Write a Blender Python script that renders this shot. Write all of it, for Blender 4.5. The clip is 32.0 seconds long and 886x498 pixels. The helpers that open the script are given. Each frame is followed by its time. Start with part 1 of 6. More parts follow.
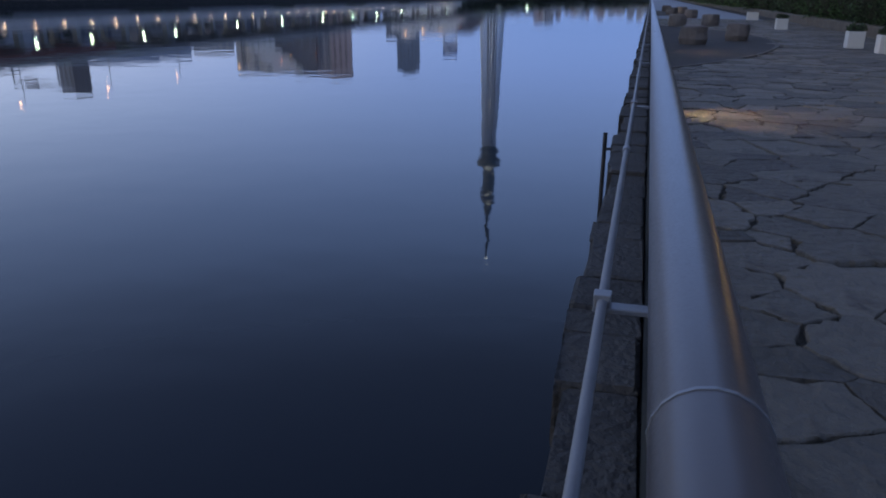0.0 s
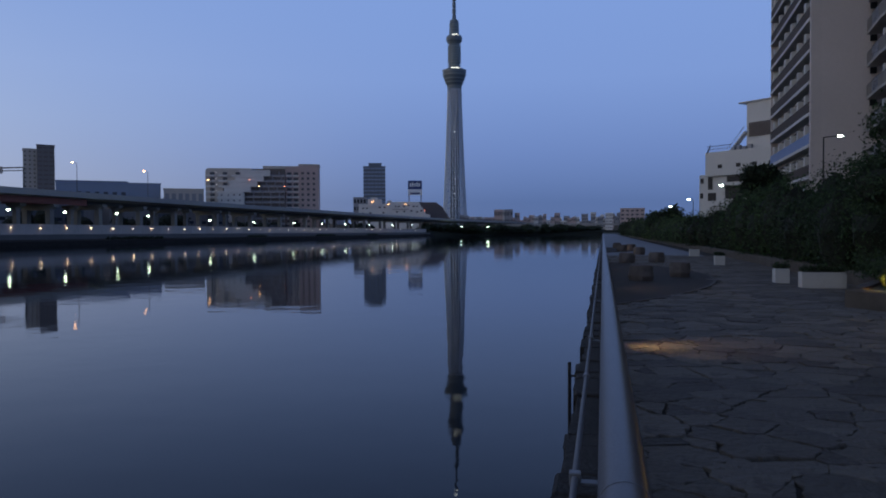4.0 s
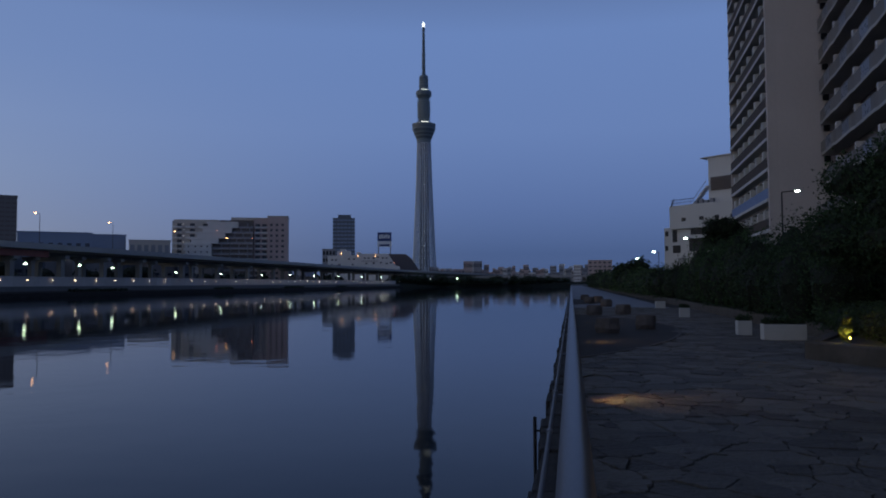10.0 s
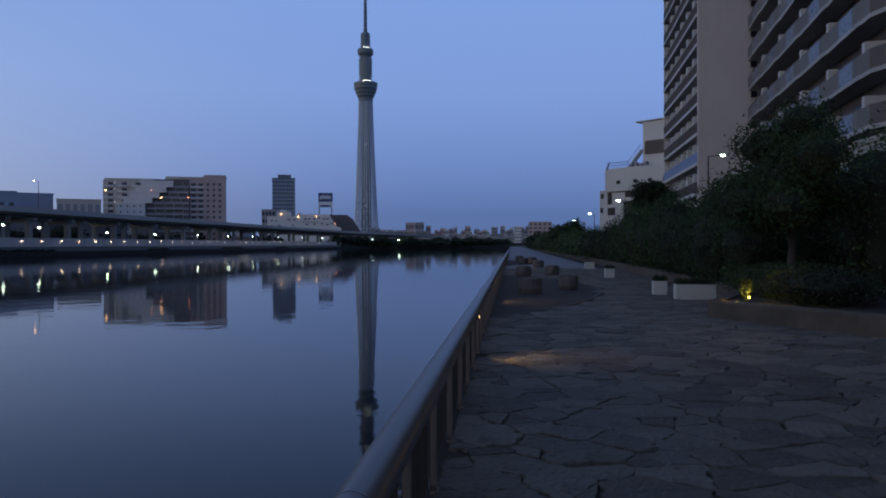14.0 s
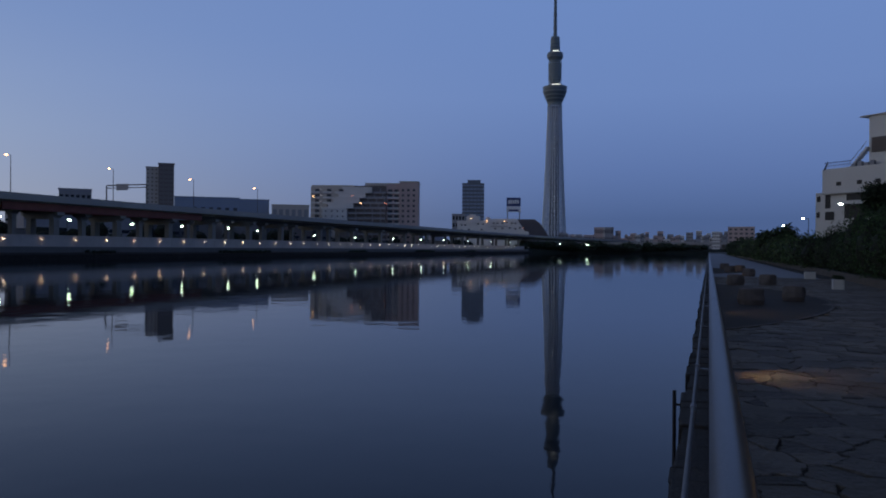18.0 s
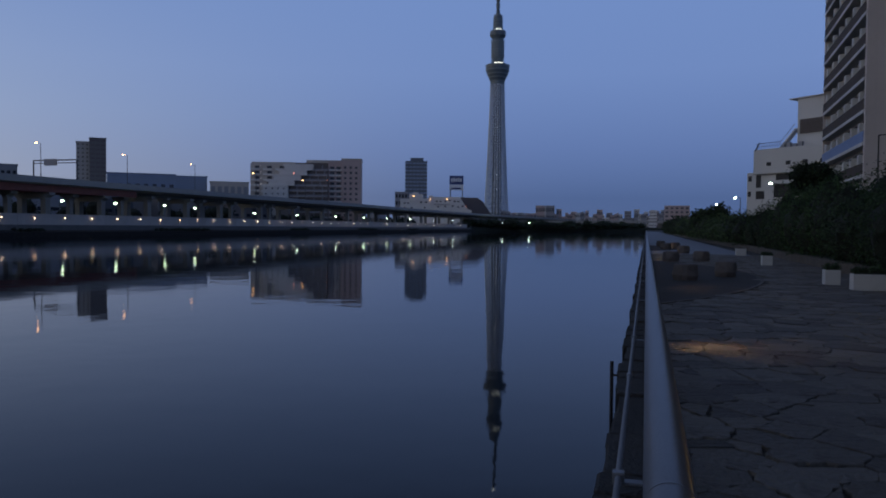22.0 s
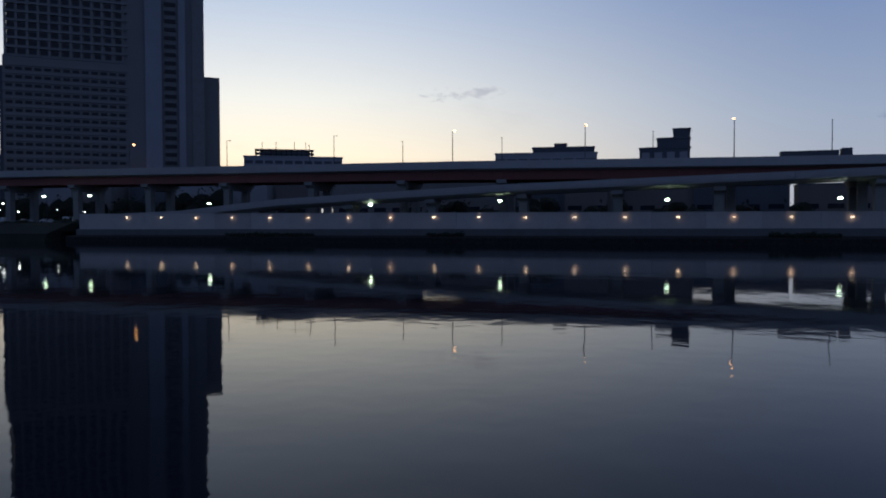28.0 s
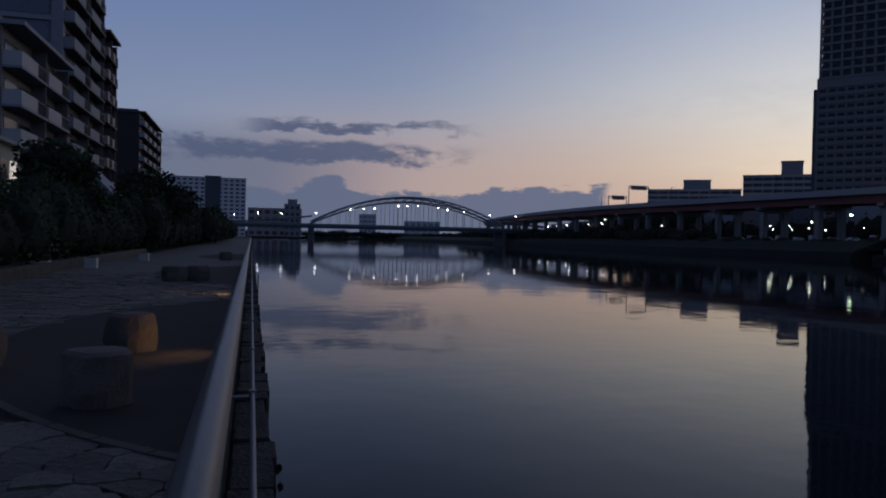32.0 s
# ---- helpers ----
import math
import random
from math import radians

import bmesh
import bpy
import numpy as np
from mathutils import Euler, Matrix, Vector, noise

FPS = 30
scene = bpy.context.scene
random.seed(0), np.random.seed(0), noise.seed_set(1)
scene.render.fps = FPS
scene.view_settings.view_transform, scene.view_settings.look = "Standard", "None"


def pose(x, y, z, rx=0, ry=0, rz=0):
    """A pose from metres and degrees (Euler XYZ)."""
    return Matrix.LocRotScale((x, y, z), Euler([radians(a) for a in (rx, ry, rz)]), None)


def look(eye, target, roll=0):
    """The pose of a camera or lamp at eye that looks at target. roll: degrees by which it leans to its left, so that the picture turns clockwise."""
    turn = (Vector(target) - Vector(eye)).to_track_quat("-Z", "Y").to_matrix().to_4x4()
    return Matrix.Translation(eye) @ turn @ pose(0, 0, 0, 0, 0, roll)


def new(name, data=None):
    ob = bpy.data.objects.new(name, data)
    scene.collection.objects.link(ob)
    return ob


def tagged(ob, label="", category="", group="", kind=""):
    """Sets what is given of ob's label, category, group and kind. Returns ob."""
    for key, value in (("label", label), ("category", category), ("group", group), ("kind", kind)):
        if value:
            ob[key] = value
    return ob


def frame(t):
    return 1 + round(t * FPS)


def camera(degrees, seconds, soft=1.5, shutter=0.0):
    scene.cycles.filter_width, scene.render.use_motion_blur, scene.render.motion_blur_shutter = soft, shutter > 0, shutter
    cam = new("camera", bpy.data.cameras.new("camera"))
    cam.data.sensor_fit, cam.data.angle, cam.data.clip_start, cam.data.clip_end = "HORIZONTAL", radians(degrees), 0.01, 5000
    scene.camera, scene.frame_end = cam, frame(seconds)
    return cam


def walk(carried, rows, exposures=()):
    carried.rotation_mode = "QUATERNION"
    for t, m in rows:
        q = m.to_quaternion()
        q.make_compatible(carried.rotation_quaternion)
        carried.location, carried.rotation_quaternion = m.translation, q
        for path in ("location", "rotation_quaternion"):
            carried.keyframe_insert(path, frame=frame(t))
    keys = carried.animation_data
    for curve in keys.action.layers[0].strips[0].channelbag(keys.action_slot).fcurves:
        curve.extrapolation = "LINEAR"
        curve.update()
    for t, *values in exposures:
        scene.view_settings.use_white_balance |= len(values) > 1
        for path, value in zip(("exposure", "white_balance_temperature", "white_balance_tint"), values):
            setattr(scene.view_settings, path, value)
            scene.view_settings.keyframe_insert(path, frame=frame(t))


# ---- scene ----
cam = camera(62.45, 32.0, soft=1.9)
# time, x, y, z, yaw, pitch, roll
PATH = [
    (0, -0.100, 1.500, 1.360, 15.00, -19.20, 0.20),
    (0.5, -0.100, 1.500, 1.360, 14.60, -18.30, 0.20),
    (1, -0.100, 1.500, 1.360, 14.55, -15.00, 0.20),
    (1.5, -0.100, 1.500, 1.360, 14.75, -12.20, 0.20),
    (2, -0.100, 1.500, 1.360, 14.90, -9.50, 0.20),
    (2.5, -0.099, 1.460, 1.365, 14.90, -6.50, 0.20),
    (3, -0.092, 1.150, 1.420, 14.40, -3.40, 0.15),
    (3.5, -0.065, 0.420, 1.560, 12.90, -1.30, 0.00),
    (4.2, -0.020, 0.060, 1.635, 12.30, -1.40, -0.30),
    (5.5, -0.001, -0.019, 1.635, 12.43, -2.08, -0.51),
    (6, -0.000, -0.000, 1.649, 12.50, -1.99, -0.38),
    (6.5, -0.001, 0.018, 1.660, 12.46, -0.87, -0.32),
    (7, 0.002, 0.040, 1.673, 12.45, 2.78, -0.27),
    (7.5, 0.010, 0.043, 1.673, 12.23, 4.25, -0.19),
    (8, 0.019, 0.037, 1.665, 11.58, 4.10, 0.07),
    (8.5, 0.019, 0.044, 1.662, 10.91, 3.31, 0.12),
    (9, 0.002, 0.050, 1.662, 10.56, 3.03, 0.04),
    (9.5, 0.011, 0.049, 1.663, 10.56, 2.85, -0.16),
    (10, 0.033, 0.051, 1.664, 9.92, 2.71, -0.30),
    (10.5, 0.115, 0.057, 1.667, 8.09, 2.46, -0.59),
    (11, 0.255, 0.067, 1.673, 8.65, 2.04, -0.78),
    (11.5, 0.525, 0.067, 1.664, 9.88, 1.61, -0.20),
    (12, 0.700, 0.087, 1.663, 6.83, -0.20, 0.09),
    (12.5, 0.725, 0.084, 1.664, 4.22, -0.81, 0.10),
    (13, 0.735, 0.068, 1.663, 3.93, -0.52, -0.13),
    (13.5, 0.705, 0.060, 1.666, 4.23, -0.31, -0.23),
    (15.5, 0.075, 0.016, 1.665, 10.57, -0.94, 0.00),
    (16, -0.029, 0.019, 1.668, 11.92, -1.19, -0.14),
    (16.5, -0.084, 0.029, 1.667, 15.74, -1.28, 0.21),
    (17, -0.077, 0.044, 1.678, 20.21, -1.18, 0.39),
    (17.5, -0.055, 0.045, 1.685, 21.32, -0.74, 0.30),
    (18, -0.056, 0.054, 1.689, 19.99, -0.03, 0.42),
    (18.5, -0.057, 0.044, 1.682, 19.08, 0.85, 0.58),
    (19, -0.057, 0.036, 1.675, 17.90, 1.82, 0.85),
    (19.5, -0.059, 0.039, 1.674, 17.30, 2.42, 0.80),
    (20, -0.058, 0.045, 1.673, 17.06, 2.61, 0.73),
    (20.5, -0.050, 0.044, 1.674, 16.93, 2.54, 0.70),
    (21, -0.048, 0.038, 1.664, 16.58, 2.21, 0.62),
    (21.5, -0.045, 0.031, 1.653, 15.98, 0.45, 0.66),
    (22, -0.051, 0.035, 1.648, 15.51, -1.71, 0.45),
    (22.5, -0.057, 0.046, 1.649, 15.34, -2.77, 0.53),
    (23, -0.076, 0.071, 1.653, 16.78, -2.57, 0.31),
    (23.5, -0.118, 0.086, 1.662, 22.62, -1.41, 0.01),
    (24, -0.140, 0.092, 1.670, 29.51, -1.58, 0.01),
    (24.5, -0.137, 0.083, 1.666, 35.86, -1.84, 0.34),
    (25, -0.123, 0.078, 1.662, 45.42, -1.93, 0.47),
    (25.5, -0.114, 0.075, 1.660, 56.54, -1.81, 0.56),
    (27.5, -0.120, 0.046, 1.653, 97.71, -1.65, -0.11),
    (28, -0.133, 0.044, 1.653, 107.59, -1.65, -0.09),
    (28.5, -0.138, 0.036, 1.653, 117.12, -1.47, -0.39),
    (29, -0.151, 0.018, 1.653, 125.57, -1.28, -0.63),
    (29.5, -0.149, 0.003, 1.653, 132.08, -1.16, -0.61),
    (30, -0.144, -0.003, 1.653, 139.27, -1.08, -0.41),
    (30.5, -0.138, -0.013, 1.653, 146.77, -1.18, 0.12),
    (31, -0.129, -0.021, 1.652, 154.21, -1.31, 0.35),
    (31.5, -0.116, -0.029, 1.652, 161.07, -1.11, 0.70),
    (32, -0.140, -0.035, 1.644, 165.31, -0.83, 1.23),
]


def cam_pose(x, y, z, yaw, pitch, roll):
    turn = Matrix.Rotation(radians(yaw), 4, "Z") @ Matrix.Rotation(radians(90 + pitch), 4, "X")
    return Matrix.Translation((x, y, z)) @ turn @ Matrix.Rotation(radians(roll), 4, "Z")


EXPOSE = [(0, 1.4, 6850, 10), (1, 0.85, 6900, 10), (2, 0.4, 6850, 10), (3, 0.2, 6800, 10), (6, 0.22, 6700, 10), (7, -0.1, 6550, 10), (8, -0.42, 6450, 10), (9, -0.42, 6600, 10), (11, -0.28, 6600, 10),
          (12, -0.08, 6800, 10), (13, 0.28, 6750, 10), (16, 0.05, 6550, 10), (17, -0.06, 6750, 10), (19, -0.4, 6400, 10), (21, -0.45, 6400, 10), (22, -0.15, 6750, 10), (23, 0.12, 6800, 10),
          (24, -0.03, 6600, 10), (25, -0.08, 6850, 10), (25.5, -0.1, 6700, 10), (27.5, -0.34, 6500, 10), (28, -0.38, 6500, 10), (29, -0.42, 6450, 11), (29.6, -0.65, 6500, 12), (30.5, -0.7, 6600, 13), (31, -0.66, 6600, 13), (32, -0.72, 6650, 14)]
walk(cam, [(r[0], cam_pose(*r[1:])) for r in PATH], EXPOSE)

# ---- sky ----
world = bpy.data.worlds.new("dawn_sky")
scene.world = world
world.use_nodes = True
W = world.node_tree
W.nodes.clear()


class Ex:
    """A value in a node tree, with arithmetic."""
    tree = None

    def __init__(self, sock):
        self.sock = sock

    @staticmethod
    def math(op, *args):
        n = Ex.tree.nodes.new("ShaderNodeMath")
        n.operation = op
        for k, a in enumerate(args):
            if isinstance(a, Ex):
                Ex.tree.links.new(a.sock, n.inputs[k])
            else:
                n.inputs[k].default_value = a
        return Ex(n.outputs[0])

    def __add__(self, o): return Ex.math("ADD", self, o)
    def __radd__(self, o): return Ex.math("ADD", o, self)
    def __sub__(self, o): return Ex.math("SUBTRACT", self, o)
    def __rsub__(self, o): return Ex.math("SUBTRACT", o, self)
    def __mul__(self, o): return Ex.math("MULTIPLY", self, o)
    def __rmul__(self, o): return Ex.math("MULTIPLY", o, self)
    def __truediv__(self, o): return Ex.math("DIVIDE", self, o)


def ease(v, a, b):
    """0 below a, 1 above b, smooth between."""
    n = Ex.tree.nodes.new("ShaderNodeMapRange")
    n.interpolation_type = "SMOOTHSTEP"
    Ex.tree.links.new(v.sock, n.inputs[0])
    lo, hi = (a, b) if a < b else (b, a)
    n.inputs[1].default_value, n.inputs[2].default_value = lo, hi
    n.inputs[3].default_value, n.inputs[4].default_value = (0, 1) if a < b else (1, 0)
    return Ex(n.outputs[0])


def ramp(v, stops):
    n = Ex.tree.nodes.new("ShaderNodeValToRGB")
    el = n.color_ramp.elements
    while len(el) < len(stops):
        el.new(0.5)
    for e, (p, c) in zip(el, stops):
        e.position, e.color = p, (*c, 1)
    Ex.tree.links.new(v.sock, n.inputs[0])
    return n.outputs[0]


def blend(f, a, b):
    n = Ex.tree.nodes.new("ShaderNodeMix")
    n.data_type = "RGBA"
    Ex.tree.links.new(f.sock, n.inputs[0])
    for k, c in ((6, a), (7, b)):
        if isinstance(c, tuple):
            n.inputs[k].default_value = (*c, 1)
        else:
            Ex.tree.links.new(c, n.inputs[k])
    return n.outputs[2]


Ex.tree = W
coord = W.nodes.new("ShaderNodeTexCoord")
sep = W.nodes.new("ShaderNodeSeparateXYZ")
W.links.new(coord.outputs["Generated"], sep.inputs[0])
dx, dy, dz = (Ex(o) for o in sep.outputs)
el = Ex.math("ARCSINE", dz) * 57.2958
az = Ex.math("ARCTAN2", dx * -1.0, dy) * 57.2958          # degrees to the left of the quay's line
GLOW = 126.0                                              # where the sun will rise
off = Ex.math("ABSOLUTE", Ex.math("WRAP", az - GLOW, 180.0, -180.0))
broad = ease(off, 122.0, 26.0)
narrow = ease(off, 48.0, 4.0)
high = Ex.math("POWER", Ex.math("MAXIMUM", el, 0.0) / 90.0, 0.5)   # 0.24 = 5, 0.33 = 10, 0.47 = 20 degrees
COOL = [(0.0, (0.087, 0.138, 0.30)), (0.16, (0.084, 0.144, 0.328)), (0.26, (0.128, 0.212, 0.472)), (0.36, (0.171, 0.28, 0.595)), (0.46, (0.176, 0.296, 0.635)),
        (0.56, (0.096, 0.15, 0.31)), (0.7, (0.068, 0.105, 0.225)), (1.0, (0.05, 0.078, 0.17))]
PALE = [(0.0, (0.58, 0.58, 0.66)), (0.2, (0.60, 0.645, 0.73)), (0.3, (0.48, 0.575, 0.74)), (0.42, (0.28, 0.39, 0.65)), (0.56, (0.15, 0.22, 0.43)),
        (0.7, (0.08, 0.12, 0.25)), (1.0, (0.05, 0.078, 0.17))]
WARM = [(0.0, (1.1, 0.66, 0.42)), (0.18, (1.36, 0.97, 0.67)), (0.25, (1.5, 1.3, 0.98)), (0.33, (1.2, 1.2, 1.13)), (0.43, (0.70, 0.82, 1.02)),
        (0.58, (0.37, 0.47, 0.73)), (0.75, (0.14, 0.19, 0.38)), (1.0, (0.055, 0.09, 0.21))]
turn_az = Ex.math("WRAP", az, 360.0, 0.0)
sky = blend(narrow, blend(broad, ramp(high, COOL), ramp(high, PALE)), ramp(high, WARM))
# a rose band low in the sky, north of the glow
rose = ease(turn_az, 128.0, 158.0) * ease(turn_az, 188.0, 172.0) * ease(el, 0.0, 3.5) * ease(el, 12.0, 4.5) * 0.5
sky = blend(rose, sky, (0.80, 0.50, 0.38))

# clouds: noise in azimuth and elevation, held within soft windows
comb = W.nodes.new("ShaderNodeCombineXYZ")
W.links.new(turn_az.sock, comb.inputs[0])
W.links.new((el * 2.6).sock, comb.inputs[1])


def sky_noise(scale, detail=5.0, rough=0.6, seed=0.0):
    n = W.nodes.new("ShaderNodeTexNoise")
    n.noise_dimensions = "4D"
    W.links.new(comb.outputs[0], n.inputs["Vector"])
    n.inputs["W"].default_value = seed
    n.inputs["Scale"].default_value, n.inputs["Detail"].default_value, n.inputs["Roughness"].default_value = scale, detail, rough
    return Ex(n.outputs[0])


lump = sky_noise(0.22, 6, 0.55, 3.0)
wisp = sky_noise(0.09, 7, 0.62, 1.0)
fray = sky_noise(0.5, 6, 0.6, 7.0)
# cumulus bank low in the north
bank_top = 3.5 + ease(turn_az, 171.5, 174.5) * ease(turn_az, 178.0, 175.0) * 1.25 + ease(turn_az, 165.5, 160.5) * 0.6 + (lump - 0.5) * 2.2 + (fray - 0.5) * 2.2
bank = ease(bank_top - el, -0.05, 0.3) * ease(turn_az + (lump - 0.5) * 3.0, 152.6, 153.6) * ease(turn_az, 215.0, 186.0)
sky = blend(bank * 0.93, sky, (0.175, 0.235, 0.38))
# a dull blue layer behind the bank
murk = ease(turn_az, 166.0, 180.0) * ease(turn_az, 240.0, 205.0) * ease(el, 9.5, 5.5) * 0.8
sky = blend(murk, sky, (0.185, 0.235, 0.37))
# flat dark streaks above it
ragged = el + (fray - 0.5) * 2.2 + (lump - 0.5) * 1.6
streak = ease(wisp + (fray - 0.5) * 0.3, 0.40, 0.52) * ease(turn_az, 161.0, 168.0) * ease(turn_az, 225.0, 200.0) * (ease(ragged, 5.4, 5.9) * ease(ragged, 7.4, 6.8) + ease(ragged, 7.9, 8.2) * ease(ragged, 9.0, 8.6) * ease(turn_az, 182.0, 178.0))
sky = blend(streak * 0.93, sky, (0.135, 0.178, 0.31))
# one lens-shaped cloud and a small scrap in the east
lens = ease((lump - 0.5) * 1.8 + (fray - 0.5) * 2.2 + 0.95 - Ex.math("POWER", (turn_az - 70.3) / 6.6, 2.0) - Ex.math("POWER", (el - 7.5) / 1.1, 2.0), 0.0, 0.7)
sky = blend(lens * 0.75, sky, (0.18, 0.245, 0.42))
scrap = ease((fray - 0.5) * 5.0 + 0.45 - Ex.math("POWER", (turn_az - 106.0) / 4.2, 2.0) - Ex.math("POWER", (el - 10.4) / 0.9, 2.0), 0.0, 0.8)
sky = blend(scrap * 0.55, sky, (0.5, 0.52, 0.62))
veil = ease(wisp, 0.5, 0.75) * ease(el, 3.0, 7.0) * ease(el, 24.0, 14.0) * ease(off, 60.0, 20.0) * 0.22
sky = blend(veil, sky, (0.62, 0.62, 0.66))
bg = W.nodes.new("ShaderNodeBackground")
bg.inputs["Strength"].default_value = 1.0
W.links.new(sky, bg.inputs["Color"])
wout = W.nodes.new("ShaderNodeOutputWorld")
W.links.new(bg.outputs[0], wout.inputs[0])
world.cycles.sampling_method = "MANUAL"
world.cycles.sample_map_resolution = 512

# ---- materials ----
def mat(name, base, rough=0.7, metal=0.0, vary=0.25, scale=3.0, grain=40.0, bump=0.1, depth=0.01, stain=None, stain_amount=0.35, ior=1.45, island=0.0):
    """A surface with two scales of variation: broad stains and fine grain, and a fine relief."""
    m = bpy.data.materials.new(name)
    m.use_nodes = True
    t = m.node_tree
    b = t.nodes["Principled BSDF"]
    b.inputs["Roughness"].default_value, b.inputs["Metallic"].default_value = rough, metal
    b.inputs["IOR"].default_value = ior
    tc = t.nodes.new("ShaderNodeTexCoord")
    big, fine = t.nodes.new("ShaderNodeTexNoise"), t.nodes.new("ShaderNodeTexNoise")
    for n, s, d in ((big, scale, 5.0), (fine, grain, 4.0)):
        t.links.new(tc.outputs["Object"], n.inputs["Vector"])
        n.inputs["Scale"].default_value, n.inputs["Detail"].default_value = s, d
    Ex.tree = t
    info = t.nodes.new("ShaderNodeObjectInfo")
    geo = t.nodes.new("ShaderNodeNewGeometry")
    tone = (Ex(big.outputs[0]) - 0.5) * (2.2 * vary) + (Ex(fine.outputs[0]) - 0.5) * (1.2 * vary) + (Ex(info.outputs["Random"]) - 0.5) * max(0.8 * vary, island * 0.9) + 1.0
    if island:
        tone = tone + (Ex(geo.outputs["Random Per Island"]) - 0.5) * island
    mul = t.nodes.new("ShaderNodeVectorMath")
    mul.operation = "SCALE"
    mul.inputs[0].default_value = base
    t.links.new(tone.sock, mul.inputs["Scale"])
    col = mul.outputs[0]
    if stain:
        patch = ease(Ex(big.outputs[0]) + (Ex(fine.outputs[0]) - 0.5) * 0.4, 0.5, 0.72) * stain_amount
        col = blend(patch, col, stain)
    t.links.new(col, b.inputs["Base Color"])
    rr = (Ex(fine.outputs[0]) - 0.5) * 0.25 + rough
    t.links.new(rr.sock, b.inputs["Roughness"])
    if bump:
        bp = t.nodes.new("ShaderNodeBump")
        bp.inputs["Strength"].default_value, bp.inputs["Distance"].default_value = bump, depth
        t.links.new((Ex(fine.outputs[0]) + Ex(big.outputs[0])).sock, bp.inputs["Height"])
        t.links.new(bp.outputs[0], b.inputs["Normal"])
    return m


def glow(name, color, strength):
    m = bpy.data.materials.new(name)
    m.use_nodes = True
    b = m.node_tree.nodes["Principled BSDF"]
    b.inputs["Base Color"].default_value = (0.8, 0.8, 0.8, 1)
    b.inputs["Emission Color"].default_value = (*color, 1)
    b.inputs["Emission Strength"].default_value = strength
    return m


def water_mat():
    m = bpy.data.materials.new("river_water")
    m.use_nodes = True
    t = m.node_tree
    b = t.nodes["Principled BSDF"]
    b.inputs["Base Color"].default_value = (0.012, 0.016, 0.022, 1)
    b.inputs["Roughness"].default_value = 0.03
    b.inputs["IOR"].default_value = 1.168
    tc = t.nodes.new("ShaderNodeTexCoord")
    mp = t.nodes.new("ShaderNodeMapping")
    mp.inputs["Scale"].default_value = (1.0, 1.0, 1.0)
    t.links.new(tc.outputs["Object"], mp.inputs[0])
    swell, rip = t.nodes.new("ShaderNodeTexNoise"), t.nodes.new("ShaderNodeTexNoise")
    for n, s, d in ((swell, 0.35, 2.0), (rip, 1.6, 3.0)):
        t.links.new(mp.outputs[0], n.inputs["Vector"])
        n.inputs["Scale"].default_value, n.inputs["Detail"].default_value = s, d
    Ex.tree = t
    bp = t.nodes.new("ShaderNodeBump")
    bp.inputs["Strength"].default_value = 1.0
    bp.inputs["Distance"].default_value = 0.0038
    t.links.new((Ex(swell.outputs[0]) * 3.0 + Ex(rip.outputs[0]) * 0.7).sock, bp.inputs["Height"])
    t.links.new(bp.outputs[0], b.inputs["Normal"])
    return m


M_WATER = water_mat()
M_EARTH = mat("dark_earth", (0.035, 0.035, 0.03), 0.95, vary=0.4, scale=0.5, grain=8)
M_GRASS = mat("bank_grass", (0.018, 0.022, 0.014), 0.95, vary=0.5, scale=0.2, grain=3)
M_STONE = mat("slate_flagstone", (0.095, 0.083, 0.067), 0.75, vary=0.6, scale=2.2, grain=15, bump=1.0, depth=0.05, stain=(0.055, 0.047, 0.038), stain_amount=0.75, island=1.0)
M_JOINT = mat("worn_mortar", (0.05, 0.043, 0.034), 0.92, vary=0.8, scale=5.0, grain=33, bump=1.0, depth=0.06, stain=(0.04, 0.034, 0.027), stain_amount=0.8)
M_CIRCLE = mat("fine_gravel_paving", (0.033, 0.026, 0.021), 0.9, vary=0.45, scale=1.2, grain=90, bump=0.4, depth=0.006)
M_PALE = mat("pale_paving", (0.16, 0.165, 0.18), 0.7, vary=0.2, scale=0.6, grain=30)
M_CURB = mat("kerb_stone", (0.08, 0.066, 0.053), 0.8, vary=0.3, scale=3, grain=40, bump=0.3)
M_BED = mat("damp_bed_wall", (0.085, 0.07, 0.055), 0.9, vary=0.5, scale=2, grain=30, bump=0.6, depth=0.02)
M_SEAT = mat("rough_granite", (0.135, 0.112, 0.098), 0.85, vary=0.45, scale=4, grain=30, bump=0.8, depth=0.02, stain=(0.06, 0.05, 0.045))
M_QUAY = mat("wet_quay_stone", (0.020, 0.019, 0.018), 0.88, vary=0.6, scale=2, grain=25, bump=0.7, depth=0.03, stain=(0.05, 0.047, 0.043), stain_amount=0.3, ior=1.25)
M_EDGESTONE = mat("worn_edge_stone", (0.036, 0.033, 0.03), 0.85, vary=0.7, scale=3, grain=22, bump=1.0, depth=0.04, stain=(0.018, 0.017, 0.016), stain_amount=0.7)
M_RAIL = mat("painted_steel_rail", (0.082, 0.074, 0.074), 0.36, 0.25, vary=0.12, scale=5, grain=120, bump=0.05, depth=0.002)
M_POST = mat("brown_steel_post", (0.20, 0.152, 0.125), 0.55, 0.3, vary=0.2, scale=6, grain=80)
M_PIPE = mat("grey_conduit", (0.16, 0.165, 0.175), 0.45, 0.3, vary=0.2, scale=6, grain=80)
M_CONC = mat("concrete", (0.21, 0.205, 0.195), 0.85, vary=0.25, scale=0.35, grain=6, bump=0.2, stain=(0.11, 0.11, 0.105))
